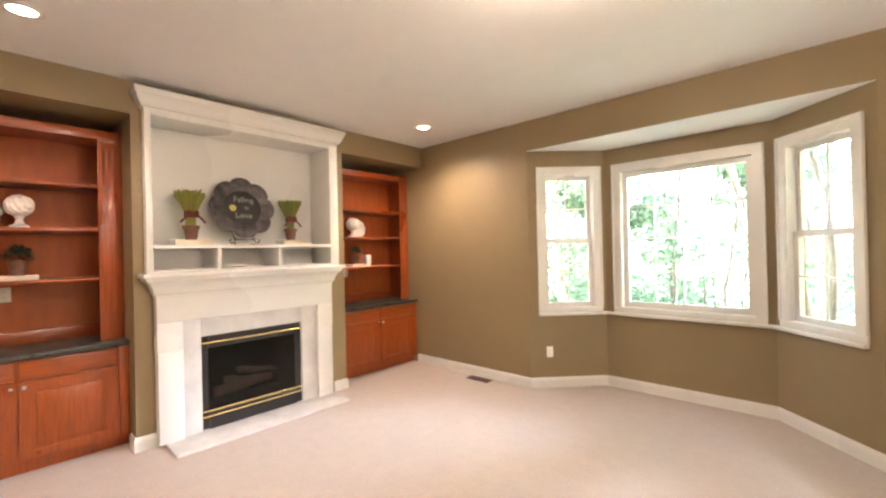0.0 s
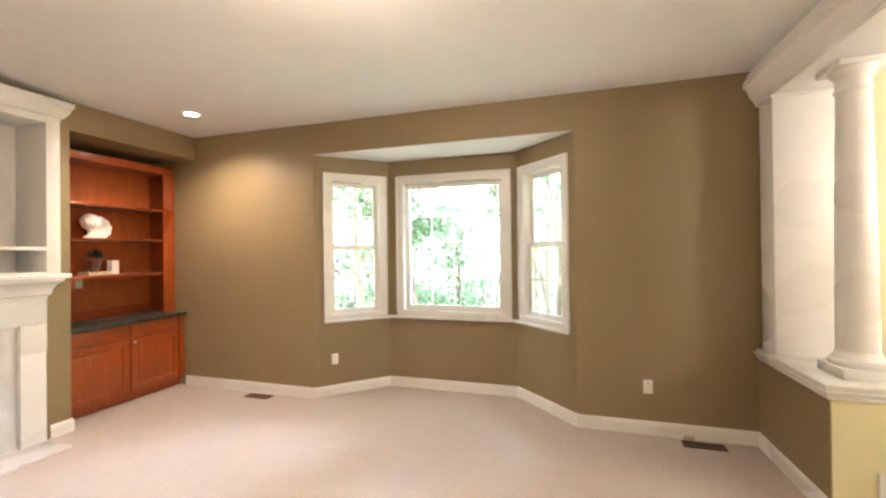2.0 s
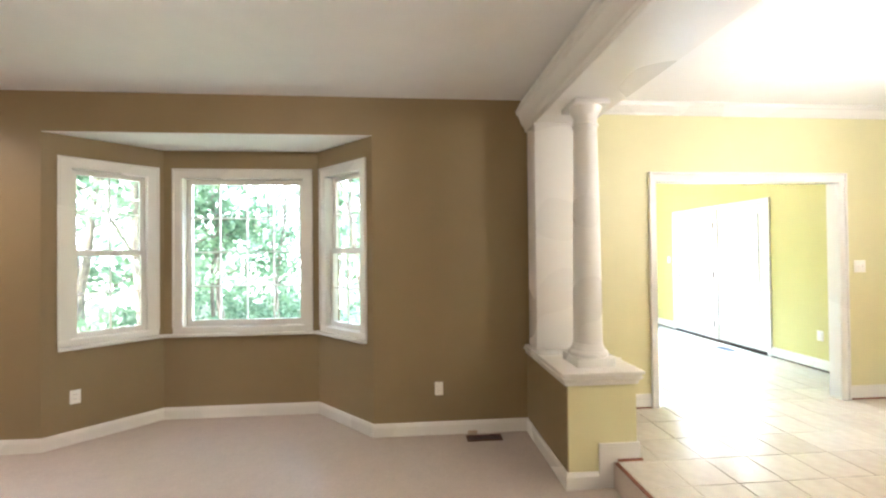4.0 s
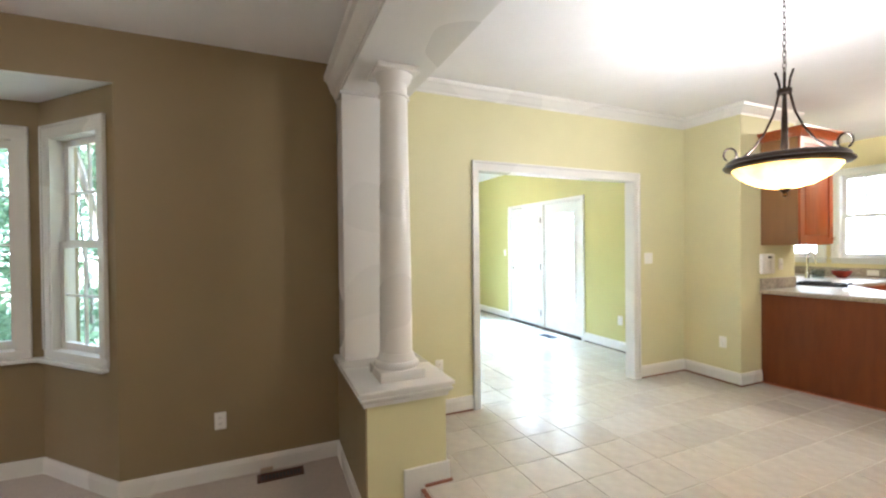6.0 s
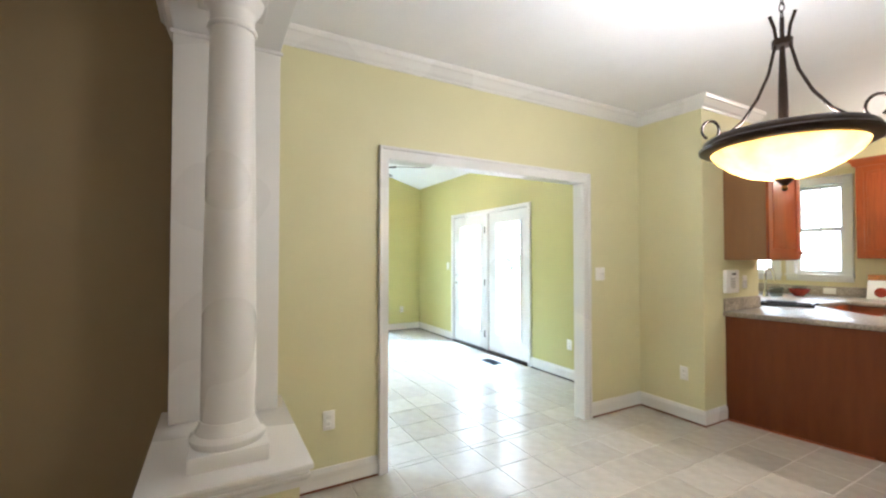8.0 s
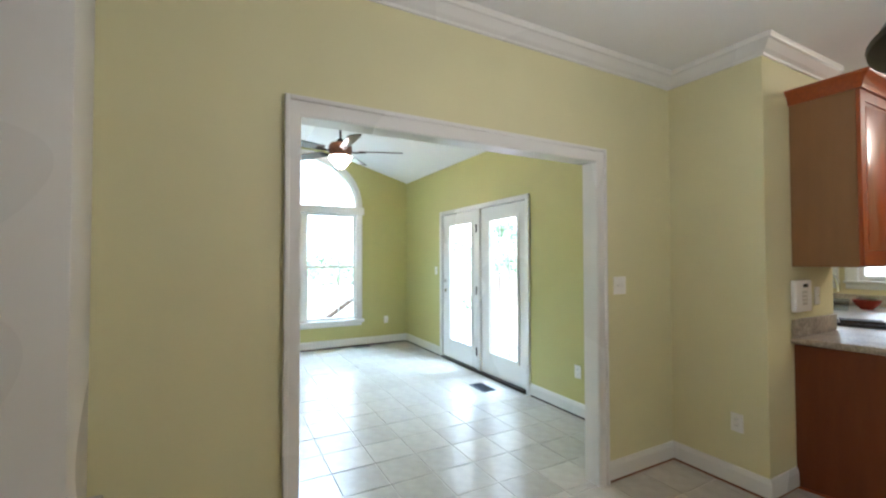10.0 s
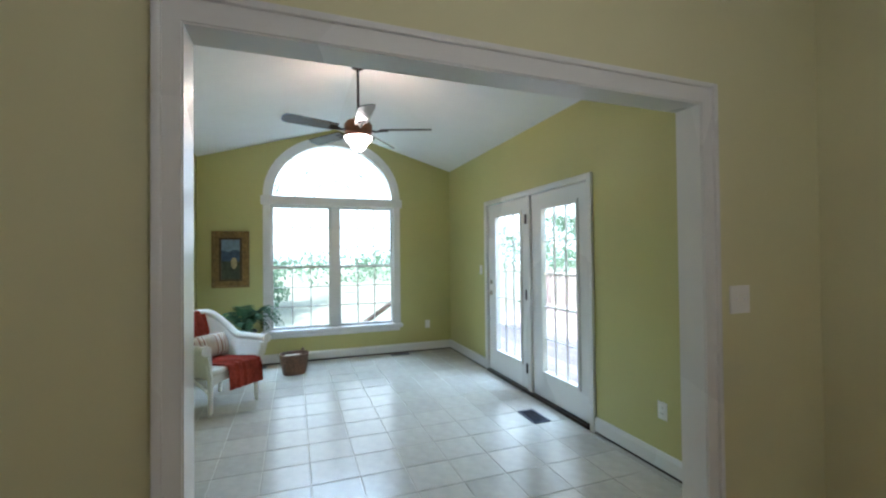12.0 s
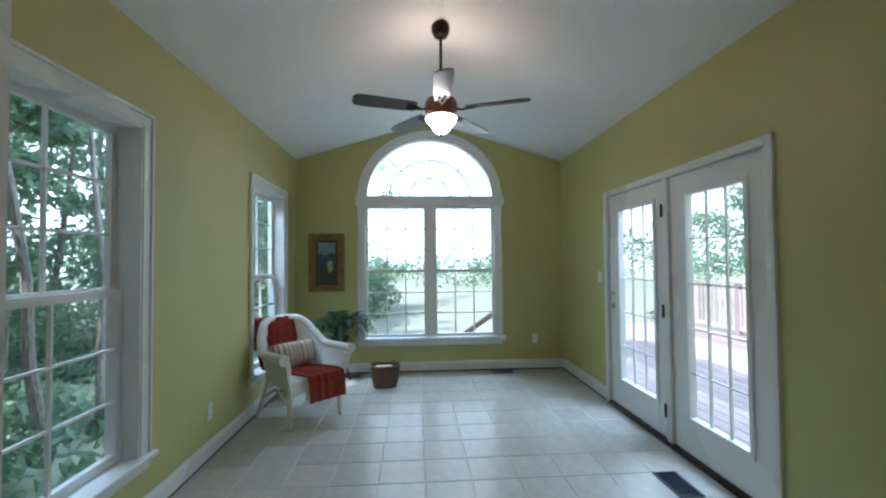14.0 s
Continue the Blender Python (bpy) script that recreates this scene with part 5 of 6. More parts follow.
def cabinet(name, at, rz, width, depth, height, doors, label, drawers=0.0, crown_h=0.0, side_mat=None):
    """Local +x faces the room, y runs along the wall."""
    c = empty(name, at, rz, label=label, category="cabinet")
    part("body", box(0, depth - 0.02, 0, width, 0, height), side_mat or CHERRY, c, soft=False)
    w = width / doors
    for k in range(doors):
        a, b = k * w + 0.006, (k + 1) * w - 0.006
        d = panel_door(c, a, b, 0.01, height - drawers - 0.01, depth, (0, 0, 0))
        knob(d, b - 0.03 if k % 2 == 0 else a + 0.03, 0.06 if not drawers else height - drawers - 0.06, depth, (0, 0, 0))
        if drawers:
            dr = part("drawer_front", box(depth - 0.02, depth, a, b, height - drawers, height - 0.012, 0.005), CHERRY_H, c)
            knob(dr, (a + b) / 2, height - drawers / 2, depth, (0, 0, 0))
    if crown_h:
        pr = [(0, height - 0.01), (0.012, height - 0.01), (0.03, height + crown_h * 0.5), (0.055, height + crown_h * 0.8), (0.058, height + crown_h), (0, height + crown_h)]
        part("crown", sweep(pr, [(0, 0), (depth, 0), (depth, width), (0, width)][::-1]), CHERRY_H, c)
        part("top", box(0, depth - 0.001, 0.001, width - 0.001, height, height + crown_h), CHERRY_H, c, soft=False)
    return c


cabinet("wall_cabinet", (2.92, -0.572, 1.365), -90, 0.56, 0.33, 1.02, 1, "cherry wall cabinet over the peninsula", crown_h=0.075, side_mat=OLIVE)
cabinet("wall_cabinet", (5.597, -0.735, 1.375), 180, 1.1, 0.33, 1.02, 3, "cherry wall cabinet beside the kitchen window", crown_h=0.075)
cabinet("base_cabinet", (5.597, -0.765, 0.10), 180, 1.54, 0.63, 0.785, 3, "cherry base cabinets along the window wall", drawers=0.17)
struct("kitchen_toe_kick", box(5.04, 5.59, -2.3, -0.77, 0.0, 0.10), CHERRY, "dark cherry plinth under the base cabinets", "plinth")
snk = empty("corner_sink_cabinet", (4.6, 0, 0), label="cherry corner cabinet under the sink", category="cabinet")
part("body", prism([(4.163, -0.69), (4.955, -0.755), (5.595, -0.755), (5.595, 0.94), (3.515, 0.94), (3.515, -0.53), (4.163, -0.53)], 0.0, 0.885), CHERRY, snk, shift=(4.6, 0, 0), soft=False)
fa = empty("kitchen_faucet", (4.75, -0.09, 0.927), -25, label="chrome gooseneck kitchen faucet", category="faucet")
part("base", lathe([(0.030, 0), (0.030, 0.012), (0.022, 0.03), (0.018, 0.09)], segs=20), CHROME, fa)
part("spout", tube([(0, 0, 0.08), (0, 0, 0.25), (0.0, -0.015, 0.31), (0, -0.05, 0.345), (0, -0.095, 0.325), (0, -0.12, 0.25), (0, -0.125, 0.19)], 0.013, 10), CHROME, fa)
part("lever", tube([(0.02, 0, 0.06), (0.06, 0.0, 0.085), (0.09, 0, 0.10)], 0.008, 8), CHROME, fa)
so = empty("glass_jar", (4.82, -0.17, 0.927), label="clear glass jar beside the faucet", category="jar")
part("body", lathe([(0.05, 0), (0.058, 0.01), (0.068, 0.10), (0.070, 0.115), (0.066, 0.115), (0.063, 0.10), (0.053, 0.014), (0, 0.012)], segs=24), GLASSWARE, so)
bw = empty("serving_bowl", (5.20, -0.243, 0.927), label="glossy red bowl holding a clear glass bowl", category="bowl")
part("bowl", lathe([(0.045, 0), (0.05, 0.010), (0.085, 0.04), (0.108, 0.088), (0.103, 0.088), (0.08, 0.045), (0.04, 0.018), (0, 0.016)], segs=32), REDBOWL, bw)
part("glass_liner", lathe([(0.03, 0.03), (0.06, 0.06), (0.075, 0.118), (0.070, 0.118), (0.055, 0.062), (0.0, 0.034)], segs=28), GLASSWARE, bw, "clear glass bowl set inside")
ty = empty("serving_tray", (3.86, -0.635, 0.927), 112, label="dark rectangular tray on the granite peninsula", category="tray")
part("base", box(-0.19, 0.19, -0.10, 0.10, 0.0, 0.010, 0.004), BLACK, ty)
for s in (-1, 1):
    part("long_rim", box(-0.20, 0.20, s * 0.105 - 0.007, s * 0.105 + 0.007, 0.002, 0.026, 0.004), BLACK, ty)
    part("end_rim", box(s * 0.197 - 0.007, s * 0.197 + 0.007, -0.098, 0.098, 0.002, 0.026, 0.004), BLACK, ty)
    part("handle", tube([(s * 0.20, -0.05, 0.022), (s * 0.235, -0.04, 0.036), (s * 0.235, 0.04, 0.036), (s * 0.20, 0.05, 0.022)], 0.006, 6), BLACK, ty)
nb = empty("notebook", (3.845, -0.60, 0.938), 112, label="closed dark notebook lying in the tray", category="book")
part("cover", box(-0.12, 0.11, -0.075, 0.08, 0.0, 0.032, 0.004), SLATE, nb)
part("pages", box(-0.117, 0.112, -0.078, 0.077, 0.005, 0.027), CREAMBOOK, nb, "cream page block", soft=False)
cb = empty("cookbook", (5.43, -0.88, 0.929), label="orange-topped cookbook leaning on the counter", category="book")
for nm, a0, a1, z0, z1, mt, lb in (("cover", -0.012, 0.012, 0.0, 0.21, PLASTIC, ""), ("banner", -0.0135, 0.0125, 0.21, 0.275, ORANGE, "orange top band")):
    q = box(a0, a1, -0.115, 0.115, z0, z1, 0.003)
    bmesh.ops.rotate(q, verts=q.verts, cent=(0, 0, 0), matrix=Matrix.Rotation(radians(14), 3, "Y"))
    part(nm, q, mt, cb, lb)
q = lathe([(0, 0), (0.055, 0), (0.055, 0.003), (0, 0.003)], segs=20)
bmesh.ops.rotate(q, verts=q.verts, cent=(0, 0, 0), matrix=Matrix.Rotation(radians(-76), 3, "Y"))
bmesh.ops.translate(q, verts=q.verts, vec=(0.006, 0.0, 0.075))
part("picture", q, REDBOWL, cb, "dark red printed picture")
th = empty("alarm_keypad", (2.995, -0.57, 1.18), label="white alarm keypad with a small dark display", category="keypad")
part("body", box(-0.105, 0.105, -0.034, 0.0, -0.10, 0.10, 0.010), PLASTIC, th)
part("display", box(-0.015, 0.045, -0.036, -0.033, 0.055, 0.075, 0.001), LCD, th, "dark display")
for i in range(3):
    for j in range(4):
        part("key", box(-0.03 + i * 0.024, -0.014 + i * 0.024, -0.037, -0.033, -0.055 + j * 0.024, -0.040 + j * 0.024, 0.001), NICKEL, th)
plate("light_switch", (3.25, -0.57, 1.17), 0, "white light switch beside the keypad", "light switch", "light switches")
cl = empty("counter_outlet", (5.574, -0.404, 0.984), -90, label="white outlet in the granite splash", category="outlet")
part("cover", box(-0.058, 0.058, -0.007, 0.0, -0.036, 0.036, 0.003), PLASTIC, cl)

# ---- wicker armchair ----
CHX, CHY = -0.40, 3.42
ch = empty("wicker_armchair", (CHX, CHY, 0), 45, label="white painted wicker armchair with rolled arms", category="armchair")
part("seat", box(-0.25, 0.25, -0.27, 0.22, 0.34, 0.415, 0.03), WICKER, ch)
ap = slab([(-0.25, 0.25), (-0.16, 0.29), (0, 0.30), (0.16, 0.29), (0.25, 0.25), (0.25, 0.36), (-0.25, 0.36)], [], 0.02)
bmesh.ops.translate(ap, verts=ap.verts, vec=(0, -0.265, 0))
part("front_apron", ap, WICKER, ch)
sh = bmesh.new()
N = 40
cols = []
roll_pts = []
for i in range(N + 1):
    u = -1 + 2 * i / N
    th_ = u * radians(128)
    if abs(th_) <= radians(90):
        px, py = 0.285 * math.sin(th_), 0.02 + 0.26 * math.cos(th_)
    else:
        ex = (abs(th_) - radians(90)) / radians(38)
        px, py = math.copysign(0.285 + 0.012 * ex, th_), 0.02 - 0.33 * ex
    f = max(0.0, min(1.0, (abs(u) - 0.17) / 0.47))
    top = 0.86 - 0.25 * (f * f * (3 - 2 * f))
    lean = (top - 0.4) * 0.22
    pn = Vector((px, py, 0))
    out = pn.normalized()
    tp = Vector((px + out.x * lean * 0.5, py + max(0, out.y) * lean, top))
    bt = Vector((px * 0.82, py * 0.86 - 0.005, 0.33))
    cols.append((bt, tp, out))
    roll_pts.append(tp)
inner = [[sh.verts.new(bt.lerp(tp, k / 8) + out * (0.012 * math.sin(math.pi * k / 8))) for k in range(9)] for bt, tp, out in cols]
outer_ = [[sh.verts.new(bt.lerp(tp, k / 8) + out * (0.026 + 0.012 * math.sin(math.pi * k / 8))) for k in range(9)] for bt, tp, out in cols]
for g in (inner, outer_):
    for a, b in zip(g, g[1:]):
        for k in range(8):
            sh.faces.new((a[k], a[k + 1], b[k + 1], b[k]))
for k in range(8):
    sh.faces.new((inner[0][k], inner[0][k + 1], outer_[0][k + 1], outer_[0][k]))
    sh.faces.new((inner[-1][k], inner[-1][k + 1], outer_[-1][k + 1], outer_[-1][k]))
for i in range(N):
    sh.faces.new((inner[i][0], inner[i + 1][0], outer_[i + 1][0], outer_[i][0]))
    sh.faces.new((inner[i][8], inner[i + 1][8], outer_[i + 1][8], outer_[i][8]))
part("backrest", sh, WICKER, ch, "woven wicker wrap-round back and arms")
part("rolled_edge", tube([p + Vector((p.x * 0.06, 0.01, 0.0)) for p in roll_pts], 0.036, 12), WICKER, ch)
for s in (-1, 1):
    e = roll_pts[0 if s < 0 else -1]
    part("arm_scroll", tube([(e.x * 1.06, e.y + 0.012, e.z), (e.x * 1.06, e.y - 0.012, e.z)], 0.046, 18), WICKER, ch)
    part("front_leg", tube([(s * 0.295, -0.285, 0.57), (s * 0.275, -0.27, 0.44), (s * 0.25, -0.25, 0.32), (s * 0.245, -0.25, 0.15), (s * 0.25, -0.255, 0.02)], 0.030, 10, taper=0.021), WICKER, ch)
    part("leg_foot", lathe([(0.018, 0), (0.022, 0.01), (0.020, 0.03)], (s * 0.25, -0.255, 0), 12), NICKEL, ch, "metal foot cap")
    part("rear_leg", tube([(s * 0.20, 0.20, 0.36), (s * 0.23, 0.25, 0.18), (s * 0.26, 0.31, 0.0)], 0.026, 10, taper=0.02), WICKER, ch)
    part("side_brace", tube([(s * 0.25, -0.24, 0.20), (s * 0.245, 0.0, 0.30), (s * 0.235, 0.25, 0.17)], 0.013, 8), WICKER, ch)


def ribbon_sheet(path, width, thick, wob, seed, n=14):
    """A strip of cloth along path points (centre, across), with folds."""
    r = random.Random(seed)
    b = bmesh.new()
    ph = [r.uniform(0, 6.28) for _ in range(4)]
    P = [(Vector(c), Vector(d).normalized()) for c, d in path]
    rows = []
    for i in range(len(P)):
        c, d = P[i]
        t = (P[min(i + 1, len(P) - 1)][0] - P[max(i - 1, 0)][0]).normalized()
        nn = d.cross(t).normalized()
        rows.append([c + d * width * (k / n - 0.5) + nn * wob * (math.sin(k * 1.9 + ph[0] + i * 0.12) + 0.5 * math.sin(k * 3.7 + ph[1])) for k in range(n + 1)])
    for off in (0.0, thick):
        g = []
        for i, row in enumerate(rows):
            c, d = P[i]
            t = (P[min(i + 1, len(P) - 1)][0] - P[max(i - 1, 0)][0]).normalized()
            nn = d.cross(t).normalized()
            g.append([b.verts.new(p + nn * off) for p in row])
        for a, c2 in zip(g, g[1:]):
            for k in range(n):
                b.faces.new((a[k], a[k + 1], c2[k + 1], c2[k]))
        if off == 0.0:
            first = g
    m = len(rows)
    for i in range(m - 1):
        for k in (0, n):
            b.faces.new((first[i][k], first[i + 1][k], g[i + 1][k], g[i][k]))
    for i in (0, m - 1):
        for k in range(n):
            b.faces.new((first[i][k], first[i][k + 1], g[i][k + 1], g[i][k]))
    return b


thr = empty("knitted_throw", (CHX, CHY, 0), 45, label="rust red knitted throw draped over the wicker chair", category="blanket")
X1 = (1, 0, 0)
back = [((-0.09, 0.47, 0.62), X1), ((-0.09, 0.47, 0.76), X1), ((-0.09, 0.455, 0.88), X1), ((-0.09, 0.415, 0.935), X1), ((-0.09, 0.355, 0.925), X1), ((-0.09, 0.315, 0.85), X1), ((-0.085, 0.275, 0.72), X1), ((-0.08, 0.235, 0.56), X1), ((-0.07, 0.20, 0.46), X1), ((-0.04, 0.12, 0.436), X1), ((0.02, 0.0, 0.432), X1), ((0.07, -0.12, 0.432), X1), ((0.10, -0.24, 0.435), X1), ((0.105, -0.295, 0.425), X1), ((0.108, -0.315, 0.37), X1), ((0.11, -0.322, 0.28), X1), ((0.11, -0.325, 0.20), X1)]
part("cloth", ribbon_sheet([((c[0] + (0.02 if c[2] > 0.6 else -0.03), c[1] - (0.03 if c[1] > 0.44 else 0), c[2] - (0.042 if c[2] > 0.6 else 0)), d) for c, d in back], 0.36, 0.012, 0.007, 3), THROW, thr)
pw = empty("striped_pillow", (CHX, CHY, 0.44), 45, label="beige lumbar pillow with red and cream stripes", category="pillow")
NU, NV = 40, 14


def pill(u, v, s):
    a, b2 = abs(u) ** 2.6, abs(v) ** 2.6
    th2 = 0.075 * max(0.0, (1 - a) * (1 - b2)) ** 0.45
    return Vector((0.235 * u * (1 - 0.06 * v * v), s * th2, 0.115 + 0.115 * v * (1 - 0.07 * u * u)))


groups = {"cushion": (PILLOW, []), "red_stripe": (PILLOW_R, []), "cream_stripe": (PILLOW_W, [])}
for i in range(NU):
    m = i % 20
    groups["red_stripe" if m in (5, 9, 13) or i in (1, 38) else "cream_stripe" if m in (6, 8, 12, 14) else "cushion"][1].append(i)
M = pose(0.0, 0.105, 0.0, -18, 0, 4)
for nm, (mt, ids) in groups.items():
    b = bmesh.new()
    for i in ids:
        for j in range(NV):
            for s in (-1, 1):
                qd = [M @ pill(-1 + 2 * (i + di) / NU, -1 + 2 * (j + dj) / NV, s) for di, dj in ((0, 0), (1, 0), (1, 1), (0, 1))]
                try:
                    b.faces.new([b.verts.new(p) for p in qd])
                except ValueError:
                    pass
    bmesh.ops.remove_doubles(b, verts=b.verts, dist=0.0004)
    part(nm, b, mt, pw)

# ---- fern, basket, picture ----
ps = empty("plant_stand", (-0.24, 4.48, 0), label="small dark wooden plant stand behind the chair", category="plant stand")
part("top", lathe([(0.13, 0.33), (0.14, 0.335), (0.14, 0.35), (0.0, 0.352)], segs=28), BLADE, ps)
for k in range(3):
    a = radians(30 + 120 * k)
    part("leg", tube([(0.10 * math.cos(a), 0.10 * math.sin(a), 0.332), (0.09 * math.cos(a), 0.09 * math.sin(a), 0.16), (0.13 * math.cos(a), 0.13 * math.sin(a), 0.0)], 0.014, 8, taper=0.010), BLADE, ps)
fe = empty("potted_fern", (-0.24, 4.48, 0.352), label="arching green fern in a dark pot on a stand", category="plant")
part("pot", lathe([(0.085, 0), (0.115, 0.15), (0.125, 0.15), (0.125, 0.175), (0.112, 0.175), (0.11, 0.16), (0, 0.158)], segs=28), BRONZE, fe, "dark glazed pot")
fv, ff2 = [], []
st = bmesh.new()
for k in range(46):
    a = rng.uniform(0, 6.283)
    reach, rise, drop = rng.uniform(0.30, 0.47), rng.uniform(0.18, 0.36), rng.uniform(0.10, 0.30)
    d, side = Vector((math.cos(a), math.sin(a), 0)), Vector((-math.sin(a), math.cos(a), 0))
    pts = [Vector((0, 0, 0.16)) + d * reach * t + Vector((0, 0, rise * math.sin(t * 2.0) * 1.2 - drop * t * t)) for t in [q / 13 for q in range(14)]]
    tube(pts[::3] + [pts[-1]], 0.0022, 4, st)
    for i in range(1, 14):
        ln = 0.055 * math.sin(math.pi * (0.12 + 0.86 * i / 14)) + 0.006
        t = (pts[i] - pts[i - 1]).normalized()
        for s in (-1, 1):
            for h in (0.0, 0.5):
                base = pts[i] + t * h * 0.02
                tip = base + side * s * ln + t * 0.018 + Vector((0, 0, -0.012))
                n0 = len(fv)
                fv += [base - t * 0.006, base + t * 0.007, tip + t * 0.002, tip - t * 0.003]
                ff2.append((n0, n0 + 1, n0 + 2, n0 + 3))
part("stems", st, FERN, fe, soft=False)
me = bpy.data.meshes.new("fronds")
me.from_pydata([tuple(v) for v in fv], [], ff2)
me.materials.append(FERN)
fo = new("fronds", me)
fo.parent = fe

ba = empty("woven_basket", (0.315, 4.25, 0), 8, label="small brown woven basket with a handle on the tiles", category="basket")
ba.scale = (1.1, 1.1, 1.3)
bk = bmesh.new()
rings = []
for i, (sx2, sy2, zz) in enumerate(((0.115, 0.085, 0.0), (0.12, 0.09, 0.01), (0.145, 0.11, 0.10), (0.155, 0.12, 0.175), (0.162, 0.127, 0.185), (0.155, 0.12, 0.195), (0.145, 0.11, 0.185), (0.135, 0.10, 0.10), (0.11, 0.08, 0.02))):
    rings.append([bk.verts.new((sx2 * math.copysign(abs(math.cos(t)) ** 0.75, math.cos(t)), sy2 * math.copysign(abs(math.sin(t)) ** 0.75, math.sin(t)), zz)) for t in [q * 2 * math.pi / 40 for q in range(40)]])
for a, b in zip(rings, rings[1:]):
    for k in range(40):
        bk.faces.new((a[k], a[(k + 1) % 40], b[(k + 1) % 40], b[k]))
bk.faces.new(rings[-1])
bk.faces.new(rings[0][::-1])
part("body", bk, BASKET, ba)
part("handle", tube([(0.10, -0.12 * math.cos(t), 0.18 + 0.05 * math.sin(t)) for t in [q * math.pi / 12 for q in range(13)]], 0.007, 8), BASKET, ba)
cl2 = box(-0.11, 0.09, -0.08, 0.08, 0.12, 0.175, 0.03)
for v in cl2.verts:
    v.co.z += 0.012 * math.sin(v.co.x * 40) * math.cos(v.co.y * 35)
part("folded_cloth", cl2, PILLOW, ba, "pale folded cloth in the basket")

pc = empty("framed_picture", (-0.455, SN, 1.41), label="small landscape painting in a wide antique gilt frame", category="picture")
W, H = 0.22, 0.368


def ring_frame(w0, h0, w1, h1, y0, y1):
    b = slab(rect(-w1, w1, -h1, h1), [rect(-w0, w0, -h0, h0)], y1 - y0)
    bmesh.ops.translate(b, verts=b.verts, vec=(0, y0, 0))
    return b


part("outer_frame", ring_frame(W - 0.022, H - 0.022, W, H, -0.030, -0.002), GILT, pc)
part("frame_cove", ring_frame(W - 0.085, H - 0.085, W - 0.022, H - 0.022, -0.020, -0.002), GILT, pc)
part("inner_frame", ring_frame(W - 0.112, H - 0.112, W - 0.085, H - 0.085, -0.026, -0.002), GILTDARK, pc)
w, h = W - 0.112, H - 0.112
cv = part("canvas", box(-w, w, -0.008, -0.002, -h, h), P_FIELD, pc, "painted dark field")
part("painted_sky", box(-w, w, -0.0095, -0.008, h * 0.38, h), P_SKY, cv, soft=False)
hl = slab([(-w, -0.02), (w, -0.03), (w, h * 0.42), (w * 0.4, h * 0.50), (-w * 0.2, h * 0.36), (-w, h * 0.46)], [], -0.0025)
bmesh.ops.translate(hl, verts=hl.verts, vec=(0, -0.0078, 0))
part("painted_hill", hl, P_HILL, cv, soft=False)
hs = lathe([(0, 0), (0.05, 0), (0.05, 0.0015), (0, 0.0015)], segs=18)
bmesh.ops.scale(hs, verts=hs.verts, vec=(0.75, 1.5, 1))
bmesh.ops.rotate(hs, verts=hs.verts, cent=(0, 0, 0), matrix=Matrix.Rotation(radians(90), 3, "X"))
bmesh.ops.translate(hs, verts=hs.verts, vec=(w * 0.35, -0.0105, -0.05))
part("painted_haystack", hs, P_STRAW, cv, soft=False)

# ---- outdoors ----
# unseen storey, added to keep direct sun out of window_4
up = box(-7.5, -0.75, 0.02, 0.16, 2.96, 5.70)
box(-7.5, -0.75, -6.7, -6.56, 2.96, 5.70, 0, up)
box(-7.5, -7.36, -6.56, 0.02, 2.96, 5.70, 0, up)
box(-0.89, -0.75, -6.56, 0.02, 2.96, 5.70, 0, up)
struct("wall_sun_block", up, SIDING, "unseen lap-sided block over the living room, added to stop the sun", "wall")
# unseen roof, closes the added storey against the sun
rf_ = bmesh.new()
for k in range(2):
    pr = [rf_.verts.new((-7.8 + 7.4 * k, y, z)) for y, z in ((0.50, 5.55), (-3.25, 7.6), (-7.0, 5.55), (-7.0, 5.71), (-3.25, 7.76), (0.50, 5.71))]
    rf_.faces.new(pr if k == 0 else pr[::-1])
rf_.verts.ensure_lookup_table()
for k in range(6):
    rf_.faces.new((rf_.verts[k], rf_.verts[6 + k], rf_.verts[6 + (k + 1) % 6], rf_.verts[(k + 1) % 6]))
bmesh.ops.recalc_face_normals(rf_, faces=rf_.faces)
struct("roof", rf_, BARK, "unseen brown gable roof closing the added sun block", "roof")
struct("ground", box(-400, 400, -400, 400, -0.62, -0.32), LAWN, "leaf-littered shaded lawn", "ground")
dk = empty("deck", (5, 4, -0.3), label="red cedar plank deck outside the French doors", category="deck")
pb = box(-0.068, 0.068, 0.0, 8.0, 0.14, 0.175, 0.004)
first = part("plank", pb, DECK, dk, soft=False)
x = 2.80
first.location = (x - 5, -3.0, 0)
pm = first.data
while x < 7.1:
    x += 0.142
    ob = new("plank", pm)
    ob.parent, ob.location = dk, (x - 5, -3.0, 0)
part("rim_joist", box(2.7, 7.3, 0.98, 9.0, -0.31, -0.165), RAILWOOD, dk, shift=(5, 4, -0.3), soft=False)
rl = empty("deck_railing", (7.15, 5, -0.125), label="weathered wooden deck railing with balusters", category="railing")
S = (7.15, 5, -0.125)
for y in (1.0, 2.6, 4.2, 5.8, 7.4, 9.0):
    part("post", box(7.10, 7.20, y - 0.05, y + 0.05, -0.125, 0.90, 0.004), DECK, rl, shift=S, soft=False)
part("top_rail", box(7.07, 7.23, 0.95, 9.05, 0.90, 0.94, 0.004), DECK, rl, shift=S, soft=False)
part("lower_rail", box(7.12, 7.18, 1.0, 9.0, -0.03, 0.02), DECK, rl, shift=S, soft=False)
bal = part("baluster", box(-0.018, 0.018, -0.018, 0.018, 0.0, 0.89), DECK, rl, soft=False)
bal.location = (0, -3.85, 0.09)
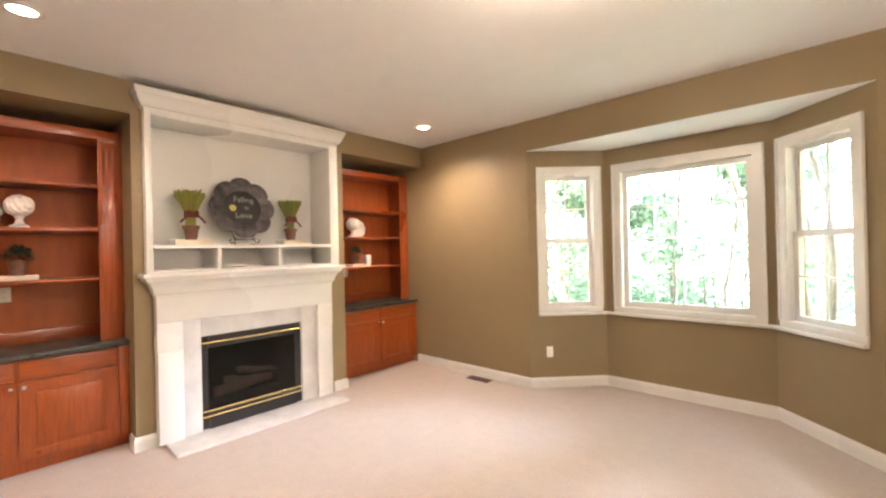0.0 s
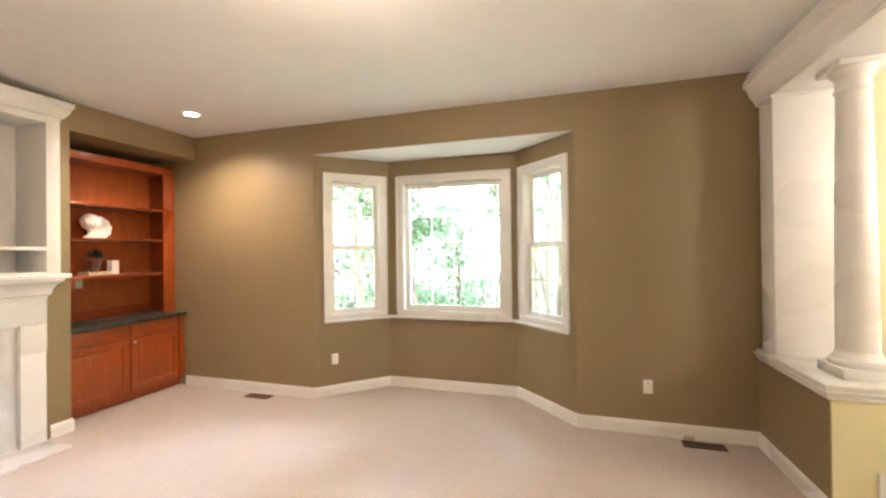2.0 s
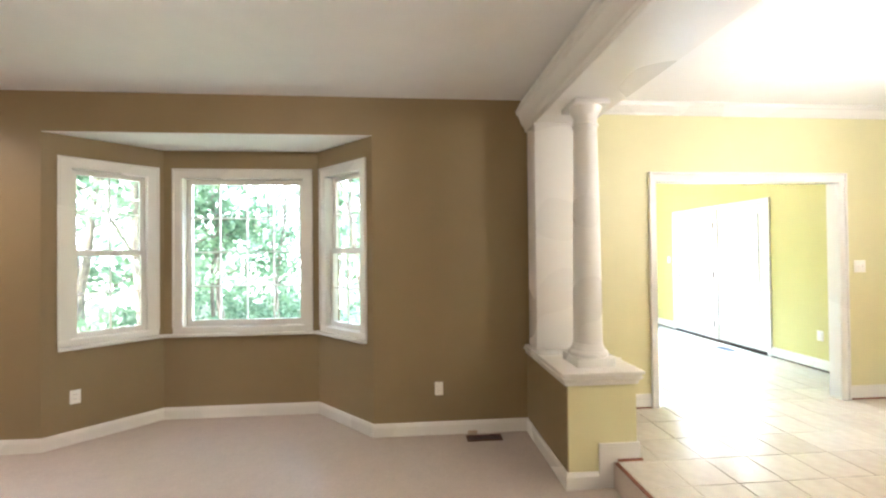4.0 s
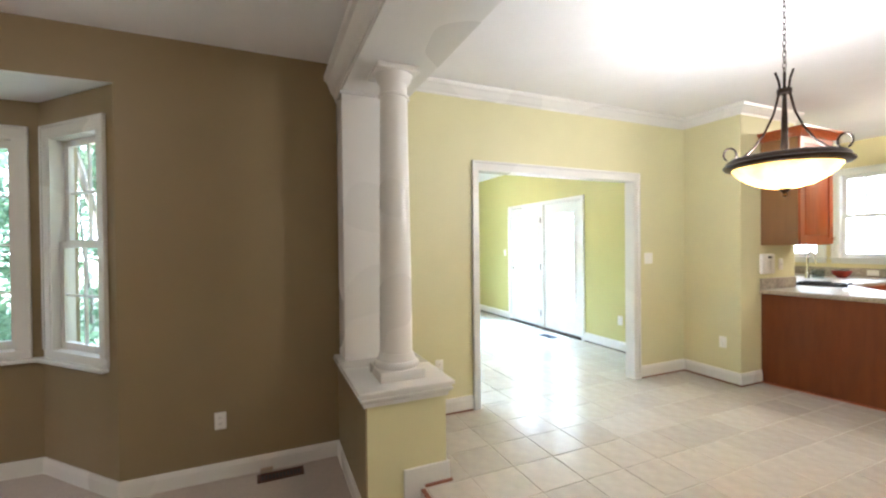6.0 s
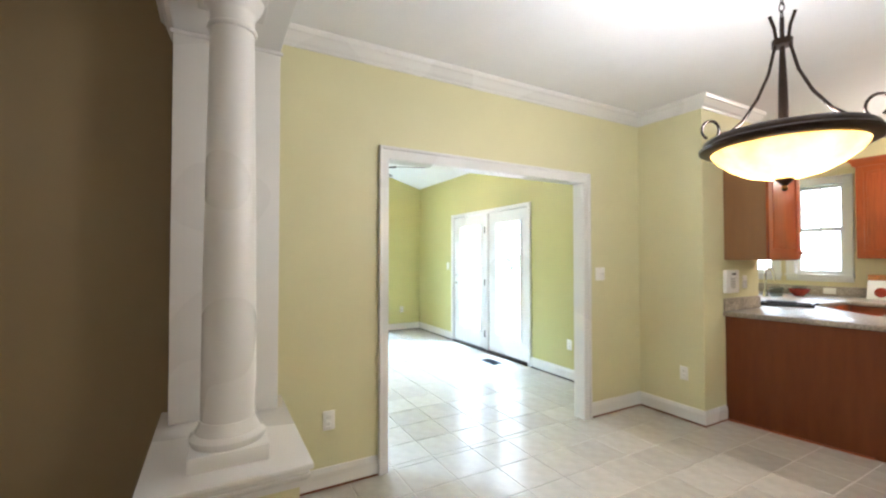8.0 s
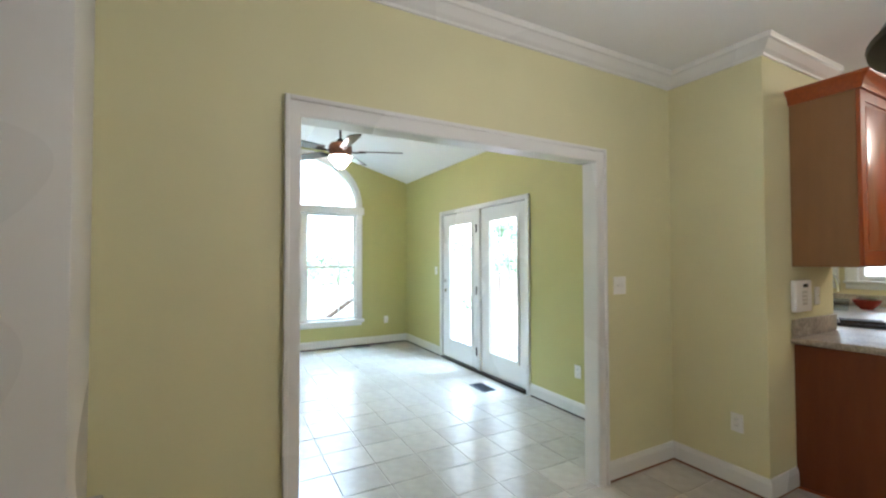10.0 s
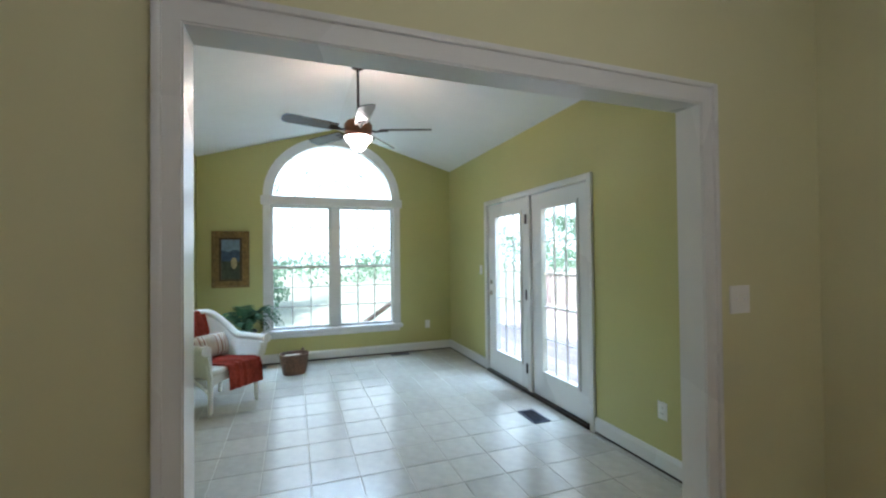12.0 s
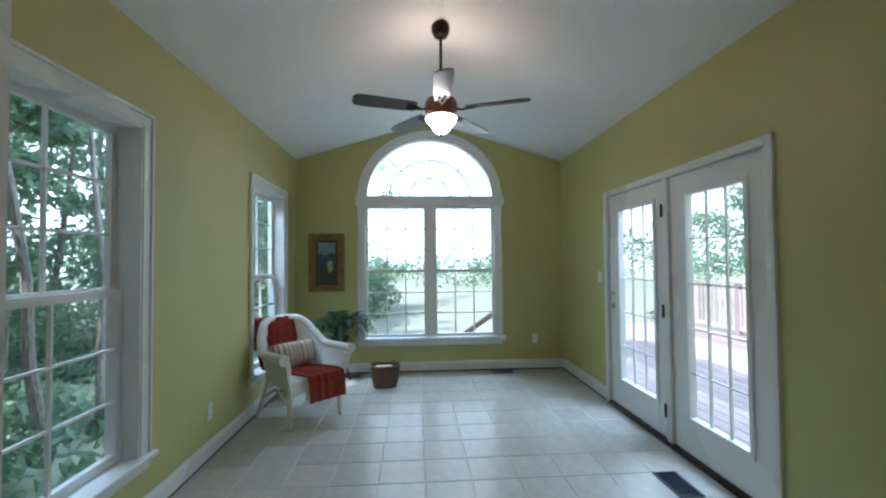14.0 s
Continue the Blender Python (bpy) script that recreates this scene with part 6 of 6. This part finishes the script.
for k in range(1, 60):
    ob = new("baluster", bal.data)
    ob.parent, ob.location = rl, (0, -3.85 + 0.132 * k, 0.09)
bench = empty("deck_bench", (6.5, 4.4, -0.125), label="dark wooden bench standing on the deck", category="bench")
for k in range(4):
    part("seat_slat", box(-0.22 + 0.11 * k, -0.13 + 0.11 * k, -0.7, 0.7, 0.43, 0.46, 0.004), RAILWOOD, bench, soft=False)
for k in range(3):
    part("back_slat", box(0.22, 0.245, -0.7, 0.7, 0.55 + 0.12 * k, 0.64 + 0.12 * k, 0.004), RAILWOOD, bench, soft=False)
for sx2 in (-0.2, 0.2):
    for sy2 in (-0.62, 0.62):
        part("leg", box(sx2 - 0.03, sx2 + 0.03, sy2 - 0.03, sy2 + 0.03, 0, 0.43 if sx2 < 0 else 0.88, 0.004), RAILWOOD, bench, soft=False)
hr = empty("stair_handrail", (2.2, 6.6, -0.32), label="dark sloping wooden handrail outside the arched window", category="railing")
part("rail", tube([(-1.1, 0, 0.19), (0.35, 0, 1.19)], 0.045, 8), RAILWOOD, hr)
for xx, zz in ((-0.9, 0.32), (0.25, 1.10)):
    part("post", box(xx - 0.04, xx + 0.04, -0.04, 0.04, 0, zz), RAILWOOD, hr, soft=False)


def leaf_mesh(name, centres, size, seed):
    """Many small folded leaves round the given centres: (x, y, z, spread, count)."""
    r = np.random.RandomState(seed)
    allv, allf = [], []
    n0 = 0
    for cx, cy, cz, sp, cnt in centres:
        p = r.normal(0, 1, (cnt, 3))
        p /= np.linalg.norm(p, axis=1, keepdims=True)
        p = p * (sp * r.uniform(0.15, 1.0, (cnt, 1)) ** 0.5) * np.array([1, 1, 0.6]) + np.array([cx, cy, cz])
        a = r.normal(0, 1, (cnt, 3))
        a /= np.linalg.norm(a, axis=1, keepdims=True)
        b = np.cross(a, r.normal(0, 1, (cnt, 3)))
        b /= np.linalg.norm(b, axis=1, keepdims=True)
        s = size * r.uniform(0.6, 1.3, (cnt, 1))
        v = np.stack([p - a * s, p - b * s * 0.45, p + a * s, p + b * s * 0.45], 1).reshape(-1, 3)
        allv.append(v)
        idx = np.arange(cnt)[:, None] * 4 + n0
        allf.append(idx + np.array([0, 1, 2, 3]))
        n0 += cnt * 4
    V, F = np.concatenate(allv), np.concatenate(allf)
    me = bpy.data.meshes.new(name)
    me.from_pydata(V.tolist(), [], F.tolist())
    me.materials.append(LEAF)
    return me


def tree(x, y, height, rad, crown, seed, first_leaf=0.25, lean=0.1, dens=1.0, leaf=0.075):
    r = random.Random(seed)
    t = empty("tree", (x, y, -0.33), label="slender leafy tree in the shaded garden", category="tree")
    tagged(t, group="garden trees")
    la = r.uniform(0, 6.28)
    tp = [Vector((lean * height * (k / 8) ** 1.3 * math.cos(la) + 0.06 * math.sin(k * 1.7 + seed), lean * height * (k / 8) ** 1.3 * math.sin(la) + 0.06 * math.cos(k * 2.1 + seed), height * k / 8)) for k in range(9)]
    tr = tube(tp, rad, 8, taper=rad * 0.25)
    tube([tp[0] - Vector((0, 0, 0.1)), tp[0] + Vector((0, 0, 0.25))], rad * 1.5, 8, tr, taper=rad * 0.98)
    centres = []
    for k in range(int(14 * dens) + 4):
        f = r.uniform(first_leaf, 1.0)
        i = min(7, int(f * 8))
        p = tp[i].lerp(tp[i + 1], f * 8 - i)
        a = r.uniform(0, 6.28)
        ln = crown * r.uniform(0.45, 1.0) * (1.15 - 0.6 * f)
        e = p + Vector((math.cos(a) * ln, math.sin(a) * ln, ln * r.uniform(0.15, 0.7)))
        mid = p.lerp(e, 0.55) + Vector((0, 0, 0.08 * ln))
        tube([p, mid, e], rad * 0.32, 5, tr, taper=rad * 0.07)
        for c, sp in ((e, 0.42), (mid, 0.36), (p.lerp(e, 0.8), 0.4)):
            centres.append((c.x, c.y, c.z, crown * sp * 0.7, int(90 * dens)))
    part("trunk", tr, BARK, t)
    o = new("crown", leaf_mesh("crown", centres, leaf, seed))
    o.parent = t
    return t


for i, (x, y, h, rd, cr, fl_) in enumerate(((-6.6, 6.2, 5.5, 0.05, 1.5, 0.1), (-5.3, 6.6, 6.5, 0.055, 1.6, 0.12), (-4.2, 6.2, 6.0, 0.04, 1.1, 0.3), 
                                            (-4.05, 7.4, 6.5, 0.032, 1.3, 0.3), (-5.0, 5.6, 6.5, 0.035, 1.5, 0.25), (-4.75, 7.0, 6.0, 0.03, 1.3, 0.2), (-6.6, 3.8, 7.0, 0.09, 2.0, 0.15), (-6.0, 0.8 + 4.6, 6.0, 0.07, 1.8, 0.2), (-7.8, 4.0, 7.0, 0.08, 2.2, 0.1),
                                            (-1.9, 9.6, 4.2, 0.06, 1.6, 0.05), (-3.2, 12.5, 7.0, 0.10, 2.4, 0.05), (10.6, 8.4, 7.5, 0.10, 2.4, 0.15), (11.5, 12.0, 8.0, 0.11, 2.6, 0.1), (10.4, 4.0, 7.0, 0.09, 2.2, 0.2), (-2.2, 6.9, 5.5, 0.035, 1.1, 0.4), (-2.6, 2.5, 6.0, 0.05, 1.4, 0.45), (-9.5, 2.6, 8.0, 0.10, 2.6, 0.05), (-8.8, 5.4, 8.0, 0.10, 2.6, 0.05), (-11.0, 4.2, 9.0, 0.12, 3.0, 0.05), (-8.2, 3.3, 7.0, 0.08, 2.2, 0.05),
                                            (-2.75, 3.55, 6.5, 0.055, 1.0, 0.4), (-2.65, 4.15, 6.0, 0.045, 0.9, 0.45), (-3.35, 3.8, 7.0, 0.07, 1.3, 0.35), (-1.6, 15.0, 7.0, 0.08, 1.8, 0.05))):
    tree(x, y, h, rd, cr, 20 + i, fl_, lean=0.26 if rd < 0.08 and -3.4 < x < -2.6 else 0.1, dens=0.4 if y > 5.5 and x < 0 else 1.0, leaf=0.07 if cr < 2.2 else 0.09)
wr = np.random.RandomState(9)
far = []
for k in range(190):
    a = wr.uniform(-1.6, 1.02)
    d = wr.uniform(24, 46)
    far.append((math.sin(a) * d, 1 + math.cos(a) * d, wr.uniform(0.2, 1.2) + (2.6 * wr.uniform(0, 1) if abs(a - 0.1) > 0.3 else 0), wr.uniform(1.2, 2.6), 120))
for k in range(70):
    far.append((wr.uniform(-16, -10.5), wr.uniform(1.5, 8.0), wr.uniform(0.3, 7.0), wr.uniform(1.0, 1.9), 150))
for k in range(48):
    far.append((wr.uniform(-11.5, -6.5), wr.uniform(7.5, 13.5), wr.uniform(0.0, 7.5), wr.uniform(0.8, 1.7), 100))
for k in range(24):
    far.append((wr.uniform(-4.2, -2.4), wr.uniform(9.0, 14.0), wr.uniform(0.0, 5.0), wr.uniform(0.6, 1.2), 120))
wo = new("far_woods", leaf_mesh("far_woods", far, 0.16, 5))
tagged(wo, "distant green woodland behind the garden", "woods", kind="stuff")
und = []
for k in range(90):
    a = wr.uniform(-1.5, 1.9)
    d = wr.uniform(6.5, 13)
    if -0.08 < a < 0.5:
        continue
    gx, gy = math.sin(a) * d - 1.2, 1.2 + math.cos(a) * d
    if gx > 2.2 and gy < 9.6 and gx < 7.6:
        continue
    und.append((gx, gy, -0.1 + wr.uniform(0, 0.5), wr.uniform(0.35, 0.8), 70))
for k in range(75):
    und.append((wr.uniform(-7.5, -2.3), wr.uniform(1.6, 8.5), wr.uniform(-0.28, -0.05), wr.uniform(0.3, 0.6), 80))
for k in range(34):
    gx = wr.uniform(-2.8, -0.2)
    und.append((gx, wr.uniform(11.5, 15.0), wr.uniform(-0.1, 1.5 - 0.5 * max(0.0, gx + 0.8)), wr.uniform(0.3, 0.7), 90))
un = new("undergrowth", leaf_mesh("undergrowth", und, 0.09, 6))
tagged(un, "low green shrubs and undergrowth", "shrubs", kind="stuff")

hz = bmesh.new()
low = [(75 * math.sin(radians(a)), 75 * math.cos(radians(a))) for a in range(-100, 111, 6)]
ra, rb = [hz.verts.new((x, y, -0.6)) for x, y in low], [hz.verts.new((x, y, 55)) for x, y in low]
for k in range(len(low) - 1):
    hz.faces.new((ra[k], ra[k + 1], rb[k + 1], rb[k]))
struct("backdrop", hz, HAZE, "bright white hazy summer sky", "sky")

# ---- floor tiles ----
P, J = 0.303, 0.005
shared = {}


def tile_mesh(w, d):
    key = (round(w, 3), round(d, 3))
    if key not in shared:
        e = 0.0022
        vs = [(0, 0, -0.008), (w, 0, -0.008), (w, d, -0.008), (0, d, -0.008), (0, 0, -e), (w, 0, -e), (w, d, -e), (0, d, -e), (e, e, 0), (w - e, e, 0), (w - e, d - e, 0), (e, d - e, 0)]
        fs = [(8, 9, 10, 11)] + [(a, (a + 1) % 4, (a + 1) % 4 + 4, a + 4) for a in range(4)] + [(a + 4, (a + 1) % 4 + 4, (a + 1) % 4 + 8, a + 8) for a in range(4)]
        me = bpy.data.meshes.new("tile")
        me.from_pydata(vs, [], fs)
        me.materials.append(TILE)
        shared[key] = me
    return shared[key]


def tile_field(x0, x1, y0, y1, px, py, keep):
    ix = range(math.floor((x0 - px) / P), math.ceil((x1 - px) / P))
    iy = range(math.floor((y0 - py) / P), math.ceil((y1 - py) / P))
    for i in ix:
        for j in iy:
            a, b = max(x0, px + i * P), min(x1, px + (i + 1) * P)
            c, d = max(y0, py + j * P), min(y1, py + (j + 1) * P)
            if b - a > 0.02 and d - c > 0.02 and keep((a + b) / 2, (c + d) / 2):
                yield a + J / 2, c + J / 2, b - a - J, d - c - J


trng = random.Random(12)
rest = []
fields = [(SW, SE, 0.08, SN, 1.025, 2.165, lambda x, y: True), (-0.775, 5.595, -5.6, 0.08, 1.025, 0.025, lambda x, y: True)]
for x0, x1, y0, y1, px, py, keep in fields:
    for x, y, w, d in tile_field(x0, x1, y0, y1, px, py, keep):
        if y > 0 or (y > -2.35 and x < 2.95):
            ob = new("tile", tile_mesh(w, d))
            ob.parent = floor_tiled
            ob.location = (x, y, trng.uniform(-0.0006, 0.0006))
        else:
            rest.append((x, y, w, d))
rv, rf = [], []
for x, y, w, d in rest:
    n = len(rv)
    rv += [(x, y, -0.007), (x + w, y, -0.007), (x + w, y + d, -0.007), (x, y + d, -0.007), (x, y, 0), (x + w, y, 0), (x + w, y + d, 0), (x, y + d, 0)]
    rf += [(n + 4, n + 5, n + 6, n + 7)] + [(n + a, n + (a + 1) % 4, n + (a + 1) % 4 + 4, n + a + 4) for a in range(4)]
me = bpy.data.meshes.new("tiles_beyond")
me.from_pydata(rv, [], rf)
me.materials.append(TILE_REST)
ro = tagged(new("tiles_beyond", me), "pale ceramic floor tiles", kind="stuff")
ro.parent = floor_tiled
